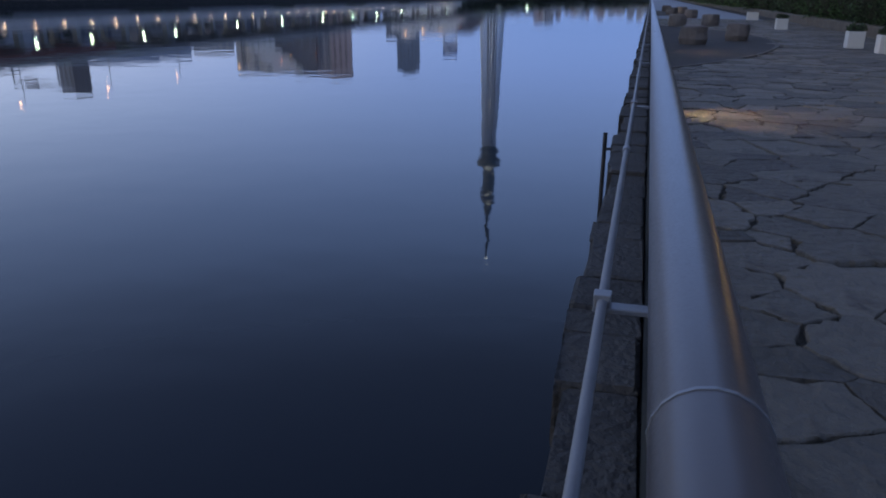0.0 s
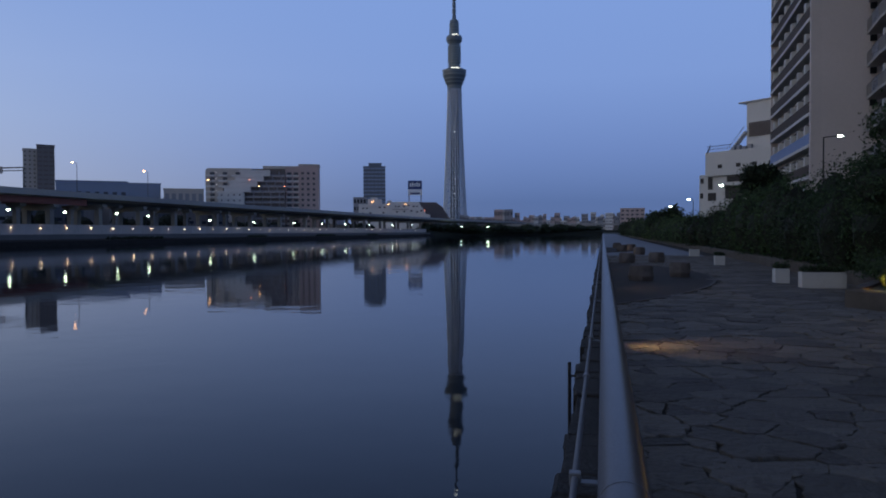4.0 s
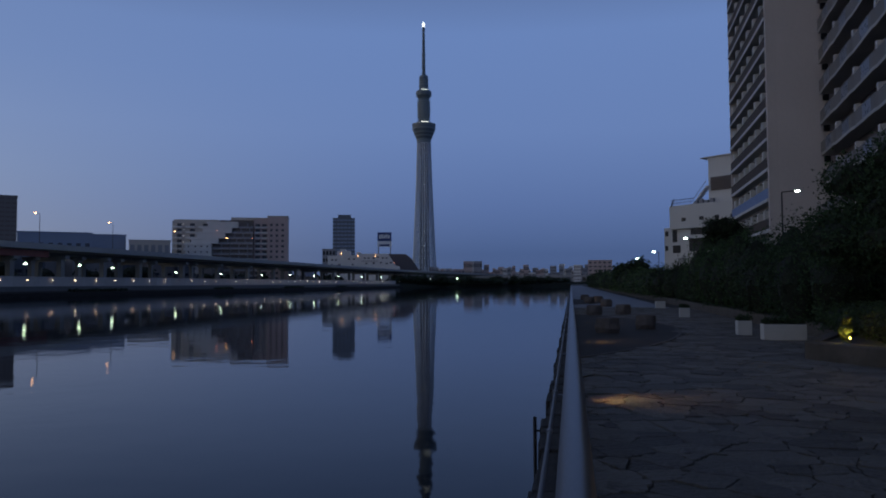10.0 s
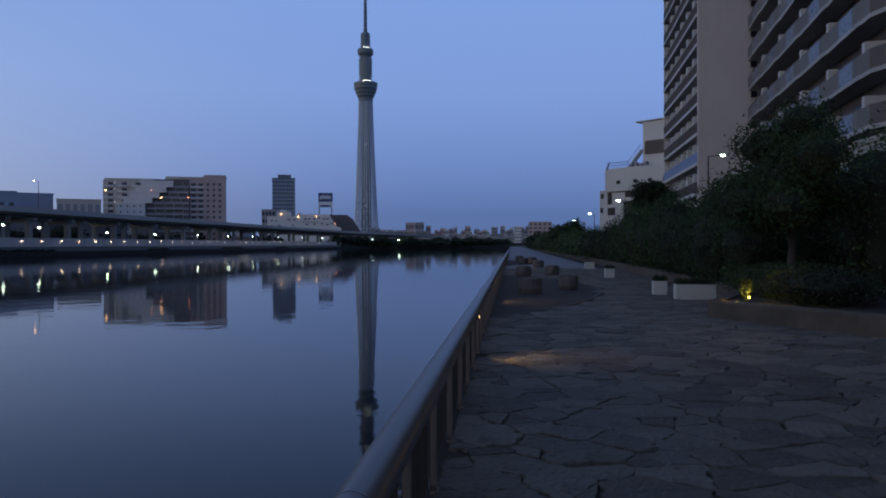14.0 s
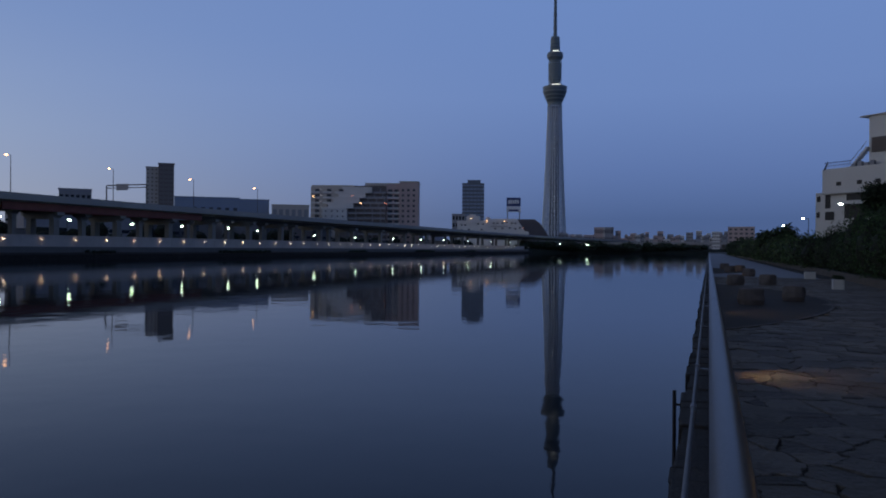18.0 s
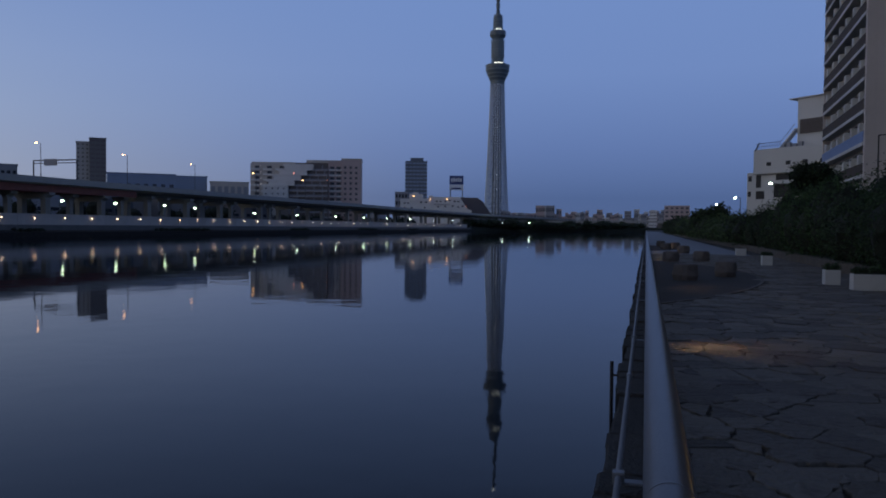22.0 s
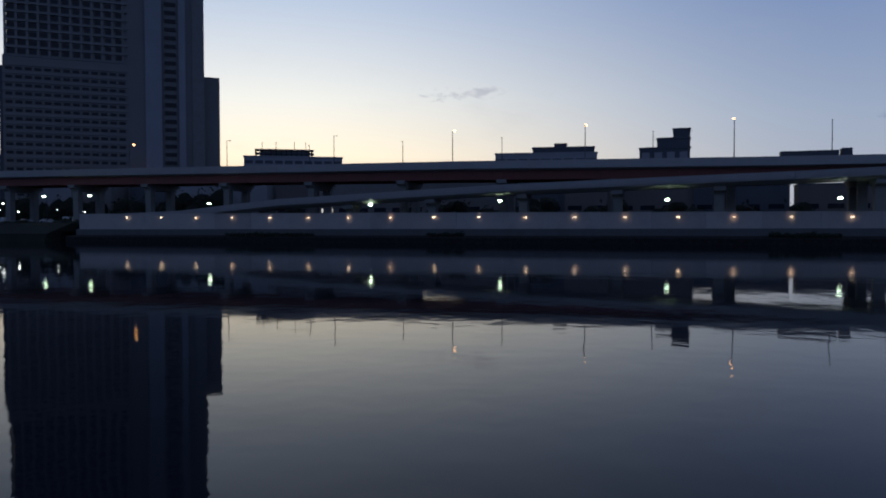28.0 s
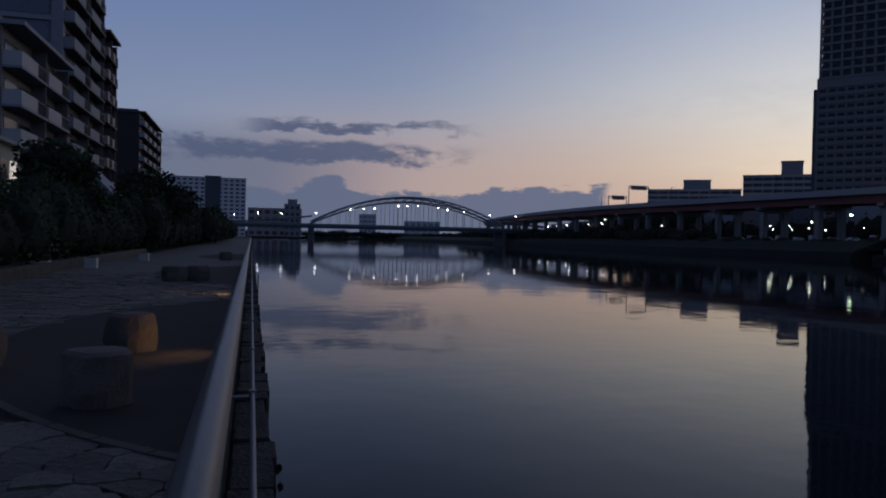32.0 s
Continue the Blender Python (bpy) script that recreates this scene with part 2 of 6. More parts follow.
M_CONC_D = mat("dark_weathered_concrete", (0.11, 0.11, 0.108), 0.9, vary=0.3, scale=0.4, grain=6, bump=0.2, stain=(0.05, 0.05, 0.05))
M_DECK = mat("expressway_concrete", (0.32, 0.31, 0.30), 0.8, vary=0.16, scale=0.3, grain=5, stain=(0.22, 0.215, 0.21))
M_RED = mat("red_oxide_steel", (0.19, 0.052, 0.042), 0.6, vary=0.25, scale=0.5, grain=8)
M_WALLC = mat("pale_flood_wall", (0.42, 0.385, 0.35), 0.85, vary=0.22, scale=0.25, grain=4, stain=(0.2, 0.2, 0.2))
M_ASPH = mat("asphalt", (0.05, 0.05, 0.05), 0.9, vary=0.25, scale=0.5, grain=20)
M_LEAF = mat("dark_leaf", (0.020, 0.036, 0.013), 0.85, vary=0.5, scale=0.8, grain=9, bump=0, island=0.9)
M_LEAF2 = mat("olive_leaf", (0.028, 0.050, 0.016), 0.85, vary=0.5, scale=0.8, grain=9, bump=0, island=0.9)
M_LEAF3 = mat("mid_green_leaf", (0.034, 0.070, 0.021), 0.8, vary=0.5, scale=0.8, grain=9, bump=0, island=0.9)
M_LEAF4 = mat("grey_olive_leaf", (0.052, 0.082, 0.030), 0.85, vary=0.5, scale=0.8, grain=9, bump=0, island=0.9)
# solid filler behind the leaves, the shade inside a bush put into its colour
M_CORE = mat("shaded_leaf_core", (0.018, 0.022, 0.012), 0.95, vary=0.5, scale=3, grain=15)
M_BARK = mat("bark", (0.055, 0.043, 0.035), 0.9, vary=0.4, scale=4, grain=30, bump=0.7, depth=0.02)
M_WHITE = mat("white_planter", (0.47, 0.46, 0.43), 0.7, vary=0.12, scale=3, grain=30, stain=(0.35, 0.34, 0.31))
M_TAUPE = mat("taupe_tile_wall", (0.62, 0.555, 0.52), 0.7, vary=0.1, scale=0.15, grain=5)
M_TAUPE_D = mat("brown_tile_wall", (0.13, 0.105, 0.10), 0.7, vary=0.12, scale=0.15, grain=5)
M_SLAB = mat("pale_balcony_slab", (0.58, 0.555, 0.54), 0.7, vary=0.12, scale=0.3, grain=8)
M_PANEL = mat("smoked_balcony_panel", (0.085, 0.068, 0.058), 0.75, ior=1.2, vary=0.15, scale=0.3, grain=8, bump=0)
M_BLUE = mat("blue_balcony_band", (0.17, 0.23, 0.40), 0.6, vary=0.12, scale=0.3, grain=8)
M_GLASS = mat("window_glass", (0.025, 0.028, 0.036), 0.15, vary=0.3, scale=0.2, grain=2, bump=0, ior=1.22)
M_WH_WALL = mat("white_rendered_wall", (0.60, 0.585, 0.56), 0.75, vary=0.1, scale=0.15, grain=4)
M_PINK = mat("rose_brick_tile", (0.43, 0.335, 0.31), 0.8, vary=0.14, scale=0.08, grain=2)
M_BEIGE = mat("beige_render", (0.47, 0.42, 0.365), 0.8, vary=0.12, scale=0.08, grain=2)
M_GREYB = mat("grey_cladding", (0.26, 0.26, 0.275), 0.7, vary=0.14, scale=0.08, grain=2)
M_BLUEG = mat("blue_glass_cladding", (0.12, 0.145, 0.175), 0.3, vary=0.25, scale=0.08, grain=0.6)
# balcony tone with the shade of the recesses put into its colour
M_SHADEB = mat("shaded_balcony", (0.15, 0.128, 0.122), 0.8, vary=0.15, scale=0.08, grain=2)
M_DARKB = mat("dark_cladding", (0.065, 0.07, 0.085), 0.5, vary=0.2, scale=0.08, grain=2)
M_HOTEL = mat("hotel_concrete", (0.20, 0.185, 0.175), 0.75, vary=0.12, scale=0.08, grain=2)
M_SHED = mat("blue_grey_cladding", (0.22, 0.27, 0.36), 0.6, vary=0.12, scale=0.08, grain=2)
M_TOWER = mat("tower_white_steel", (0.50, 0.56, 0.63), 0.5, vary=0.1, scale=0.02, grain=1)
M_TOWER_D = mat("tower_inner_core", (0.075, 0.092, 0.115), 0.6, vary=0.1, scale=0.02, grain=1)
M_TOWER_M = mat("tower_deck_cladding", (0.15, 0.195, 0.215), 0.5, vary=0.15, scale=0.02, grain=1)
M_TOWER_R = mat("tower_deck_rim", (0.23, 0.28, 0.30), 0.5, vary=0.12, scale=0.02, grain=1)
M_TOWER_W = mat("tower_deck_glazing", (0.105, 0.14, 0.165), 0.35, vary=0.15, scale=0.02, grain=1)
M_BALGLASS = mat("blue_grey_balcony_glass", (0.10, 0.12, 0.16), 0.3, vary=0.15, scale=0.3, grain=4, bump=0)
M_EDGE = mat("grey_balcony_edge", (0.40, 0.38, 0.365), 0.7, vary=0.15, scale=0.3, grain=8)
M_PARAPET = mat("grey_tiled_parapet", (0.175, 0.16, 0.152), 0.7, vary=0.15, scale=0.4, grain=8)
M_ARCH = mat("bridge_paint", (0.16, 0.19, 0.20), 0.55, vary=0.15, scale=0.3, grain=4)
M_INFILL = mat("dark_infill_panel", (0.028, 0.022, 0.019), 0.6, vary=0.35, scale=3, grain=40)
M_BLACK = mat("black_metal", (0.025, 0.025, 0.028), 0.5, 0.3, vary=0.2)
M_SIGNB = mat("navy_sign", (0.03, 0.05, 0.16), 0.5, vary=0.1)
M_SIGNW = mat("white_sign", (0.75, 0.75, 0.75), 0.6, vary=0.05)
L_COOL = glow("cool_lamp", (0.75, 1.0, 0.85), 22.0)
L_GREEN = glow("mercury_lamp", (0.72, 1.0, 0.72), 13.0)
L_WARM = glow("sodium_lamp", (1.0, 0.48, 0.18), 10.0)
L_WHITE = glow("white_lamp", (0.95, 1.0, 0.95), 20.0)
L_AMBER = glow("amber_lamp", (1.0, 0.55, 0.22), 3.0)
L_RED = glow("red_lamp", (1.0, 0.25, 0.12), 6.0)
L_WIN = glow("lit_window", (0.95, 0.85, 0.7), 0.9)

# ---- building tools ----
def mesh_of(name, bm, material):
    me = bpy.data.meshes.new(name)
    bm.to_mesh(me)
    bm.free()
    for m in (material if isinstance(material, (list, tuple)) else [material]):
        me.materials.append(m)
    return me


def part(name, bm, material, parent, label="", at=None):
    ob = new(name, mesh_of(name, bm, material))
    ob.parent = parent
    if at is not None:
        ob.matrix_basis = at
    return tagged(ob, label) if label else ob


def share(name, me, parent, at):
    """One more object on a mesh that is already there."""
    ob = new(name, me)
    ob.parent = parent
    ob.matrix_basis = at
    return ob


def thing(name, label, category, at=None, group="", kind=""):
    ob = new(name)
    if at is not None:
        ob.matrix_basis = at
    return tagged(ob, label, category, group, kind)


def solo(name, bm, material, label, category="", at=None, group="", kind=""):
    ob = new(name, mesh_of(name, bm, material))
    if at is not None:
        ob.matrix_basis = at
    return tagged(ob, label, category, group, kind)


def box(bm, x0, x1, y0, y1, z0, z1, bevel=0.0, mi=0):
    m = Matrix.Translation(((x0 + x1) / 2, (y0 + y1) / 2, (z0 + z1) / 2)) @ Matrix.Diagonal((x1 - x0, y1 - y0, z1 - z0, 1))
    got = bmesh.ops.create_cube(bm, size=1, matrix=m)
    faces = list({f for v in got["verts"] for f in v.link_faces})
    for f in faces:
        f.material_index = mi
    if bevel:
        bmesh.ops.bevel(bm, geom=list({e for f in faces for e in f.edges}), offset=bevel, segments=2, affect="EDGES", profile=0.6)
    return bm


def rod(bm, a, b, r, r2=None, seg=8, caps=True, mi=0):
    a, b = Vector(a), Vector(b)
    d = b - a
    m = Matrix.Translation((a + b) / 2) @ d.to_track_quat("Z", "Y").to_matrix().to_4x4()
    got = bmesh.ops.create_cone(bm, cap_ends=caps, segments=seg, radius1=r, radius2=r if r2 is None else r2, depth=d.length, matrix=m)
    for f in {f for v in got["verts"] for f in v.link_faces}:
        f.material_index = mi
    return bm


def lathe(bm, rings, seg=24, mi=0, caps=True):
    """rings: (z, radius) from the bottom up."""
    loops = []
    for z, r in rings:
        loops.append([bm.verts.new((r * math.cos(2 * math.pi * k / seg), r * math.sin(2 * math.pi * k / seg), z)) for k in range(seg)])
    for a, b in zip(loops, loops[1:]):
        for k in range(seg):
            bm.faces.new((a[k], a[(k + 1) % seg], b[(k + 1) % seg], b[k])).material_index = mi
    if caps:
        bm.faces.new(loops[0][::-1]).material_index = mi
        bm.faces.new(loops[-1]).material_index = mi
    return bm


def extrude_line(bm, path, section, mi=0):
    """Sweeps a closed (side, up) section along a path of (x, y, z); the side is to the path's right."""
    loops = []
    for k, p in enumerate(path):
        a, b = Vector(path[max(k - 1, 0)]), Vector(path[min(k + 1, len(path) - 1)])
        d = (b - a)
        d.z = 0
        d.normalize()
        side = Vector((d.y, -d.x, 0))
        loops.append([bm.verts.new(Vector(p) + side * s + Vector((0, 0, u))) for s, u in section])
    n = len(section)
    for a, b in zip(loops, loops[1:]):
        for k in range(n):
            bm.faces.new((a[k], a[(k + 1) % n], b[(k + 1) % n], b[k])).material_index = mi
    bm.faces.new(loops[0][::-1]).material_index = mi
    bm.faces.new(loops[-1]).material_index = mi
    bmesh.ops.recalc_face_normals(bm, faces=bm.faces[:])
    return bm


def prism(bm, ring, z0, z1, mi=0):
    lo, hi = [bm.verts.new((x, y, z0)) for x, y in ring], [bm.verts.new((x, y, z1)) for x, y in ring]
    n = len(ring)
    for k in range(n):
        bm.faces.new((lo[k], lo[(k + 1) % n], hi[(k + 1) % n], hi[k])).material_index = mi
    bm.faces.new(hi).material_index = mi
    bm.faces.new(lo[::-1]).material_index = mi
    bmesh.ops.recalc_face_normals(bm, faces=bm.faces[:])
    return bm


def B():
    return bmesh.new()


def leaf_mesh(name, blobs, count, size, seed, core=0.72, flat=1.0, mats=None, cut=-1e9):
    """Many small leaves on and in lumpy blobs (x, y, z, rx, ry, rz), over a solid core coloured dark for the shade
    inside.
    """
    rng = np.random.default_rng(seed)
    blobs = np.array(blobs, float)
    area = blobs[:, 3] * blobs[:, 5] + blobs[:, 4] * blobs[:, 5]
    pick = rng.choice(len(blobs), count, p=area / area.sum())
    way = rng.normal(size=(count, 3))
    way /= np.linalg.norm(way, axis=1)[:, None]
    lump = 1 + 0.13 * np.sin(way @ np.array([5.1, 3.3, 4.7]) * 2 + pick) + 0.1 * np.sin(way @ np.array([-7.3, 9.1, 3.9]) * 2.2 + 2 * pick)
    reach = (1 - 0.38 * rng.random(count) ** 2) * lump
    far = rng.random(count) < 0.05
    reach[far] *= 1.1 + 0.12 * rng.random(far.sum())
    mid = blobs[pick, :3] + way * blobs[pick, 3:] * reach[:, None]
    mid = mid[mid[:, 2] > cut]
    n = len(mid)
    u = rng.normal(size=(n, 3))
    u /= np.linalg.norm(u, axis=1)[:, None]
    v = np.cross(u, rng.normal(size=(n, 3)))
    v /= np.linalg.norm(v, axis=1)[:, None]
    s = size * (0.6 + 0.8 * rng.random(n))[:, None]
    quad = np.stack([mid - u * s, mid + v * s * 0.5, mid + u * s, mid - v * s * 0.5], 1).reshape(-1, 3)
    verts, faces, mi = quad.tolist(), [(4 * k, 4 * k + 1, 4 * k + 2, 4 * k + 3) for k in range(n)], [0 if x < 0.6 else 1 for x in rng.random(n)]
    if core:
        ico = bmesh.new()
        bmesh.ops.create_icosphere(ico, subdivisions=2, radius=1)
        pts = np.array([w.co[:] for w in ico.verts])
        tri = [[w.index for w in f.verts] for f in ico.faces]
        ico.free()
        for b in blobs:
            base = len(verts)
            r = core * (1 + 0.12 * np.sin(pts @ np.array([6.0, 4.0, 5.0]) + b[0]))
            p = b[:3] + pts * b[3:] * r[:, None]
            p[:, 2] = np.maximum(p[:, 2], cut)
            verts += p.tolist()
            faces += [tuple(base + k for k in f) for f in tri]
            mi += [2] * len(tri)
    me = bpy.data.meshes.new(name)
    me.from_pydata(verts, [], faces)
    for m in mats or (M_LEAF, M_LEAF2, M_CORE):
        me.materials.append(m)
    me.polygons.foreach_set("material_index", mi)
    return me

# ---- water, ground, far bank ----
WATER = -1.8
bm = B()
v = [bm.verts.new((x, y, WATER)) for x, y in ((-700, -1600), (60, -1600), (60, 1000), (-700, 1000))]
bm.faces.new(v)
solo("water", bm, M_WATER, "still dark river water mirroring the dawn sky", "river", kind="structure")

# the land is one sheet round the river
bm = B()
def poly(pts, z):
    f = bm.faces.new([bm.verts.new((x, y, z)) for x, y in pts])
    return f
poly([(-4200, -4200), (-200, -4200), (-200, -520), (-161, -240), (-157, -160), (-157, 660), (-4200, 660)], 0.9)
poly([(-4200, 660), (-157, 660), (-115, 735), (-66, 795), (-4, 840), (-4, 4200), (-4200, 4200)], 0.9)
poly([(0.0, 60), (4200, 60), (4200, 4200), (-4, 4200), (-4, 840), (0.0, 840)], -0.06)
poly([(0.0, -60), (4200, -60), (4200, 60), (0.0, 60)], -0.06)
poly([(0.0, -60), (0.0, -500), (40, -1500), (40, -4200), (4200, -4200), (4200, -60)], -0.06)
bmesh.ops.recalc_face_normals(bm, faces=bm.faces[:])
solo("ground", bm, M_EARTH, "dark ground on both river banks", "ground", kind="structure")

# quay under the far wall: a dark stone revetment with a ledge
bm = B()
extrude_line(bm, [(-152.6, -152, 0), (-152.6, 660, 0)], [(0, -2.4), (-0.1, -0.55), (-1.4, -0.25), (-4.1, 0.0), (-4.1, -2.4)])
solo("quay_far", bm, M_QUAY, "dark wet stone revetment along the far bank", "quay", kind="structure")
bm = B()
extrude_line(bm, [(-158, -158, 0), (-160, -240, 0), (-180, -520, 0), (-186, -1500, 0)], [(-6.5, -2.4), (-5.4, 0.3), (3, 3.2), (14, 3.4), (14, -2.4)])
solo("bank_far_north", bm, M_GRASS, "dark grassy river bank sloping to the water", "bank", kind="structure")
bm = B()
extrude_line(bm, [(-157, 658, 0), (-115, 735, 0), (-66, 795, 0), (-4, 840, 0), (30, 855, 0)], [(1.0, -2.4), (-1, 1.0), (-6, 3.0), (-30, 3.2), (-30, -2.4)])
solo("bank_far_south", bm, M_GRASS, "dark wooded river bank at the bend", "bank", kind="structure")

# pale flood wall, cast in bays, with a coping
wall = thing("flood_wall", "long pale concrete flood wall with a coping, on the far bank", "wall", kind="structure")
def wall_top(y):
    return 4.15 + 1.15 * min(max((110 - y) / 260, 0), 1)
bay = 10.5
for k in range(-14, 62):
    y0 = 0.75 + bay * k - bay / 2
    z1 = wall_top(y0 + bay / 2)
    bm = B()
    box(bm, -157.6, -156.9, y0 + 0.03, y0 + bay - 0.03, -0.35, z1)
    box(bm, -157.7, -156.75, y0 + 0.03, y0 + bay - 0.03, z1, z1 + 0.25)
    part("wall_bay", bm, M_WALLC, wall)
# darker strip, 1.5 m high, along the foot of the wall
bm = B()
extrude_line(bm, [(-156.6, -152, 1.25), (-156.6, 660, 1.25)], [(-0.2, -1.3), (-0.2, 0.22), (0.35, 0.16), (0.35, -1.3)])
part("pipe_run", bm, M_CONC_D, wall)

# ---- elevated expressway along the far bank ----
def deck_top(y):
    pts = [(-900, 19.6), (-490, 19.6), (-340, 20.0), (-180, 19.0), (-50, 17.9), (20, 16.9), (80, 16.4), (120, 15.7), (300, 15.5), (430, 15.6), (700, 15.0)]
    for (a, za), (b, zb) in zip(pts, pts[1:]):
        if a <= y <= b:
            return za + (zb - za) * (y - a) / (b - a)
    return pts[-1][1]


def deck_x(y):
    if y > 330:
        return -180 + (y - 330) ** 2 * 0.00012
    if y < -330:
        return -180 - (y + 330) ** 2 * 0.0004
    return -180.0


way = thing("expressway", "long elevated concrete expressway on piers along the far bank", "expressway", kind="structure")
for y0 in range(-860, 1100, 40):
    ys = [y0 + 10 * k for k in range(5)]
    path = [(deck_x(y), y, deck_top(y)) for y in ys]
    bm = B()
    extrude_line(bm, path, [(-8.6, -1.9), (-5.5, -2.6), (5.5, -2.6), (8.4, -1.7), (8.4, -1.05), (-8.4, -1.05)])
    part("deck", bm, M_DECK, way)
    for s in (-1, 1):
        bm = B()
        extrude_line(bm, path, [(s * 8.2, -1.9), (s * 8.2, 0.0), (s * 8.6, 0.0), (s * 8.6, -1.9)])
        part("parapet", bm, M_DECK, way)
    if y0 < 60 or 130 < y0 < 190:
        for s in (-6.2, 6.2):
            bm = B()
            extrude_line(bm, path, [(s - 0.3, -4.4), (s + 0.3, -4.4), (s + 0.3, -2.0), (s - 0.3, -2.0)])
            part("girder", bm, M_RED, way, "rust-red steel girder")
    else:
        # girder in darker concrete than the deck: shade below it put into the colour
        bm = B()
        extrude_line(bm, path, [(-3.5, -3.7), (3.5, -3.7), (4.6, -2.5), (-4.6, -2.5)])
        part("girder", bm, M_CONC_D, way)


def pier(y, x, top, width=11.0, leg=2.0):
    p = thing("expressway_pier", "grey concrete hammerhead pier under the expressway", "pier", group="expressway piers")
    for s in ((-1, 1) if width > 8 else (0,)):
        bm = B()
        c = x + s * 4.4
        box(bm, c - leg / 2, c + leg / 2, y - leg / 2, y + leg / 2, 0.5, top - 1.6, 0.15)
        part("column", bm, M_CONC, p)
    bm = B()
    inner = (4.4 + leg / 2 if width > 8 else leg / 2)
    curve = [(inner + (width / 2 - inner) * (1 - math.cos(q * math.pi / 8)), -1.9 + 1.0 * math.sin(q * math.pi / 8)) for q in range(5)]
    ring = [(-a, c) for a, c in curve[::-1]] + curve + [(width / 2, 0), (-width / 2, 0)]
    lo = [bm.verts.new((x + a, y - 1.2, top + c)) for a, c in ring]
    hi = [bm.verts.new((x + a, y + 1.2, top + c)) for a, c in ring]
    for k in range(len(ring)):
        bm.faces.new((lo[k], lo[(k + 1) % len(ring)], hi[(k + 1) % len(ring)], hi[k]))
    bm.faces.new(lo[::-1])
    bm.faces.new(hi)
    bmesh.ops.recalc_face_normals(bm, faces=bm.faces[:])
    part("crosshead", bm, M_CONC, p)
    return p


y = -560
while y < 700:
    x = deck_x(y)
    low = 4.4 if y < 60 or 138 < y < 220 else 3.6
    pier(y, x, deck_top(y) - low, 14.0, 1.9)
    if 60 < y < 330:
        pier(y + 11.7, x + 2.5, deck_top(y + 11.7) - low, 5.0, 1.5)
    y += 26.0 if y < 60 else (23.5 if y < 260 else 34)

# slip road that climbs from the street and joins the deck
ramp_line = [(-166, -150, 5.4), (-166, -123, 6.3), (-166, -95, 8.9), (-166, -36, 11.5), (-166.2, 23, 13.0), (-167, 55, 14.0), (-169, 85, 15.0), (-171.5, 115, 15.6)]
slip = thing("slip_road", "concrete slip road climbing beside the expressway", "slip road", kind="structure")
for a in range(len(ramp_line) - 1):
    pts = [tuple(Vector(ramp_line[a]).lerp(Vector(ramp_line[a + 1]), k / 4)) for k in range(5)]
    bm = B()
    extrude_line(bm, pts, [(-2.6, -2.3), (2.6, -2.3), (4.0, -1.6), (4.0, -0.9), (-4.0, -0.9), (-4.0, -1.6)])
    part("deck", bm, M_DECK, slip)
    for s in (-1, 1):
        bm = B()
        extrude_line(bm, pts, [(s * 3.8, -1.2), (s * 3.8, 0.0), (s * 4.1, 0.0), (s * 4.1, -1.2)])
        part("parapet", bm, M_DECK, slip)
for y, top in ((-102, 5.9), (-76, 7.3), (-55, 8.4), (-33, 9.3), (-12, 9.8), (9, 10.3), (39, 11.2), (66, 12.0)):
    pier(y, -166.0, top, 5.5, 2.0)

# lamps on the deck: tall masts with an arm and a lantern
def deck_lamp(x, y, z0, z1, lit, arm=-1.6):
    lamp = thing("highway_lamp", "tall slim highway lamp%s on the expressway" % (" glowing orange" if lit else ", unlit"), "lamp", Matrix.Translation((x, y, z0)), group="expressway lamps")
    h = z1 - z0
    bm = B()
    rod(bm, (0, 0, -0.8), (0, 0, h), 0.13, 0.08, 6)
    rod(bm, (0, 0, h), (arm, 0, h + 0.25), 0.06, 0.05, 5)
    pole = part("mast", bm, M_BLACK if not lit else M_CONC_D, lamp)
    bm = B()
    bmesh.ops.create_uvsphere(bm, u_segments=8, v_segments=5, radius=0.34 if lit else 0.22, matrix=Matrix.Translation((arm, 0, h + 0.2)) @ Matrix.Diagonal((1.3, 0.9, 0.6, 1)))
    part("lantern", bm, L_WARM if lit else M_BLACK, pole)


for y in (-340, -276, -212, -148, -116, -84, -52, -19.9, 12.3, 43.9, 75.9, 108, 141.3, 176.4, 213.7, 252.8, 300, 350):
    deck_lamp(-172.2, y, deck_top(y), 25.4, y > -60 or y == -148)
for y in (-91, -65, -39.6, -4.75, 31.5, 65.6, 100.6, 136.7):
    deck_lamp(-187.6, y * 1.09, deck_top(y), 26.0 if y > 20 else 25.0, False, 0.4)
for y in (58.2, 85.6, 115.4):
    deck_lamp(-187.6, y * 1.09, deck_top(y), 25.2, True, 1.6)

# ---- lattice tower ----
def polar(azimuth, dist):
    a = radians(azimuth)
    return -math.sin(a) * dist, math.cos(a) * dist


tx, ty = polar(11.38, 1722)
tower = thing("lattice_tower", "very tall pale steel lattice tower with two observation decks", "tower", Matrix.Translation((tx, ty, 0)))
SHAFT = [(0, 30), (60, 26.5), (120, 23.5), (180, 21), (240, 18.6), (300, 16.6), (340, 15.6)]
def shaft_r(z):
    for (a, ra), (b, rb) in zip(SHAFT, SHAFT[1:]):
        if a <= z <= b:
            return ra + (rb - ra) * (z - a) / (b - a)
    return SHAFT[-1][1]
bm = B()
lathe(bm, [(0, 13), (340, 9.5), (450, 6.5), (495, 5.5)], 16)
part("core", bm, M_TOWER_D, tower)
N = 24
levels = [k * 340 / 26 for k in range(27)]
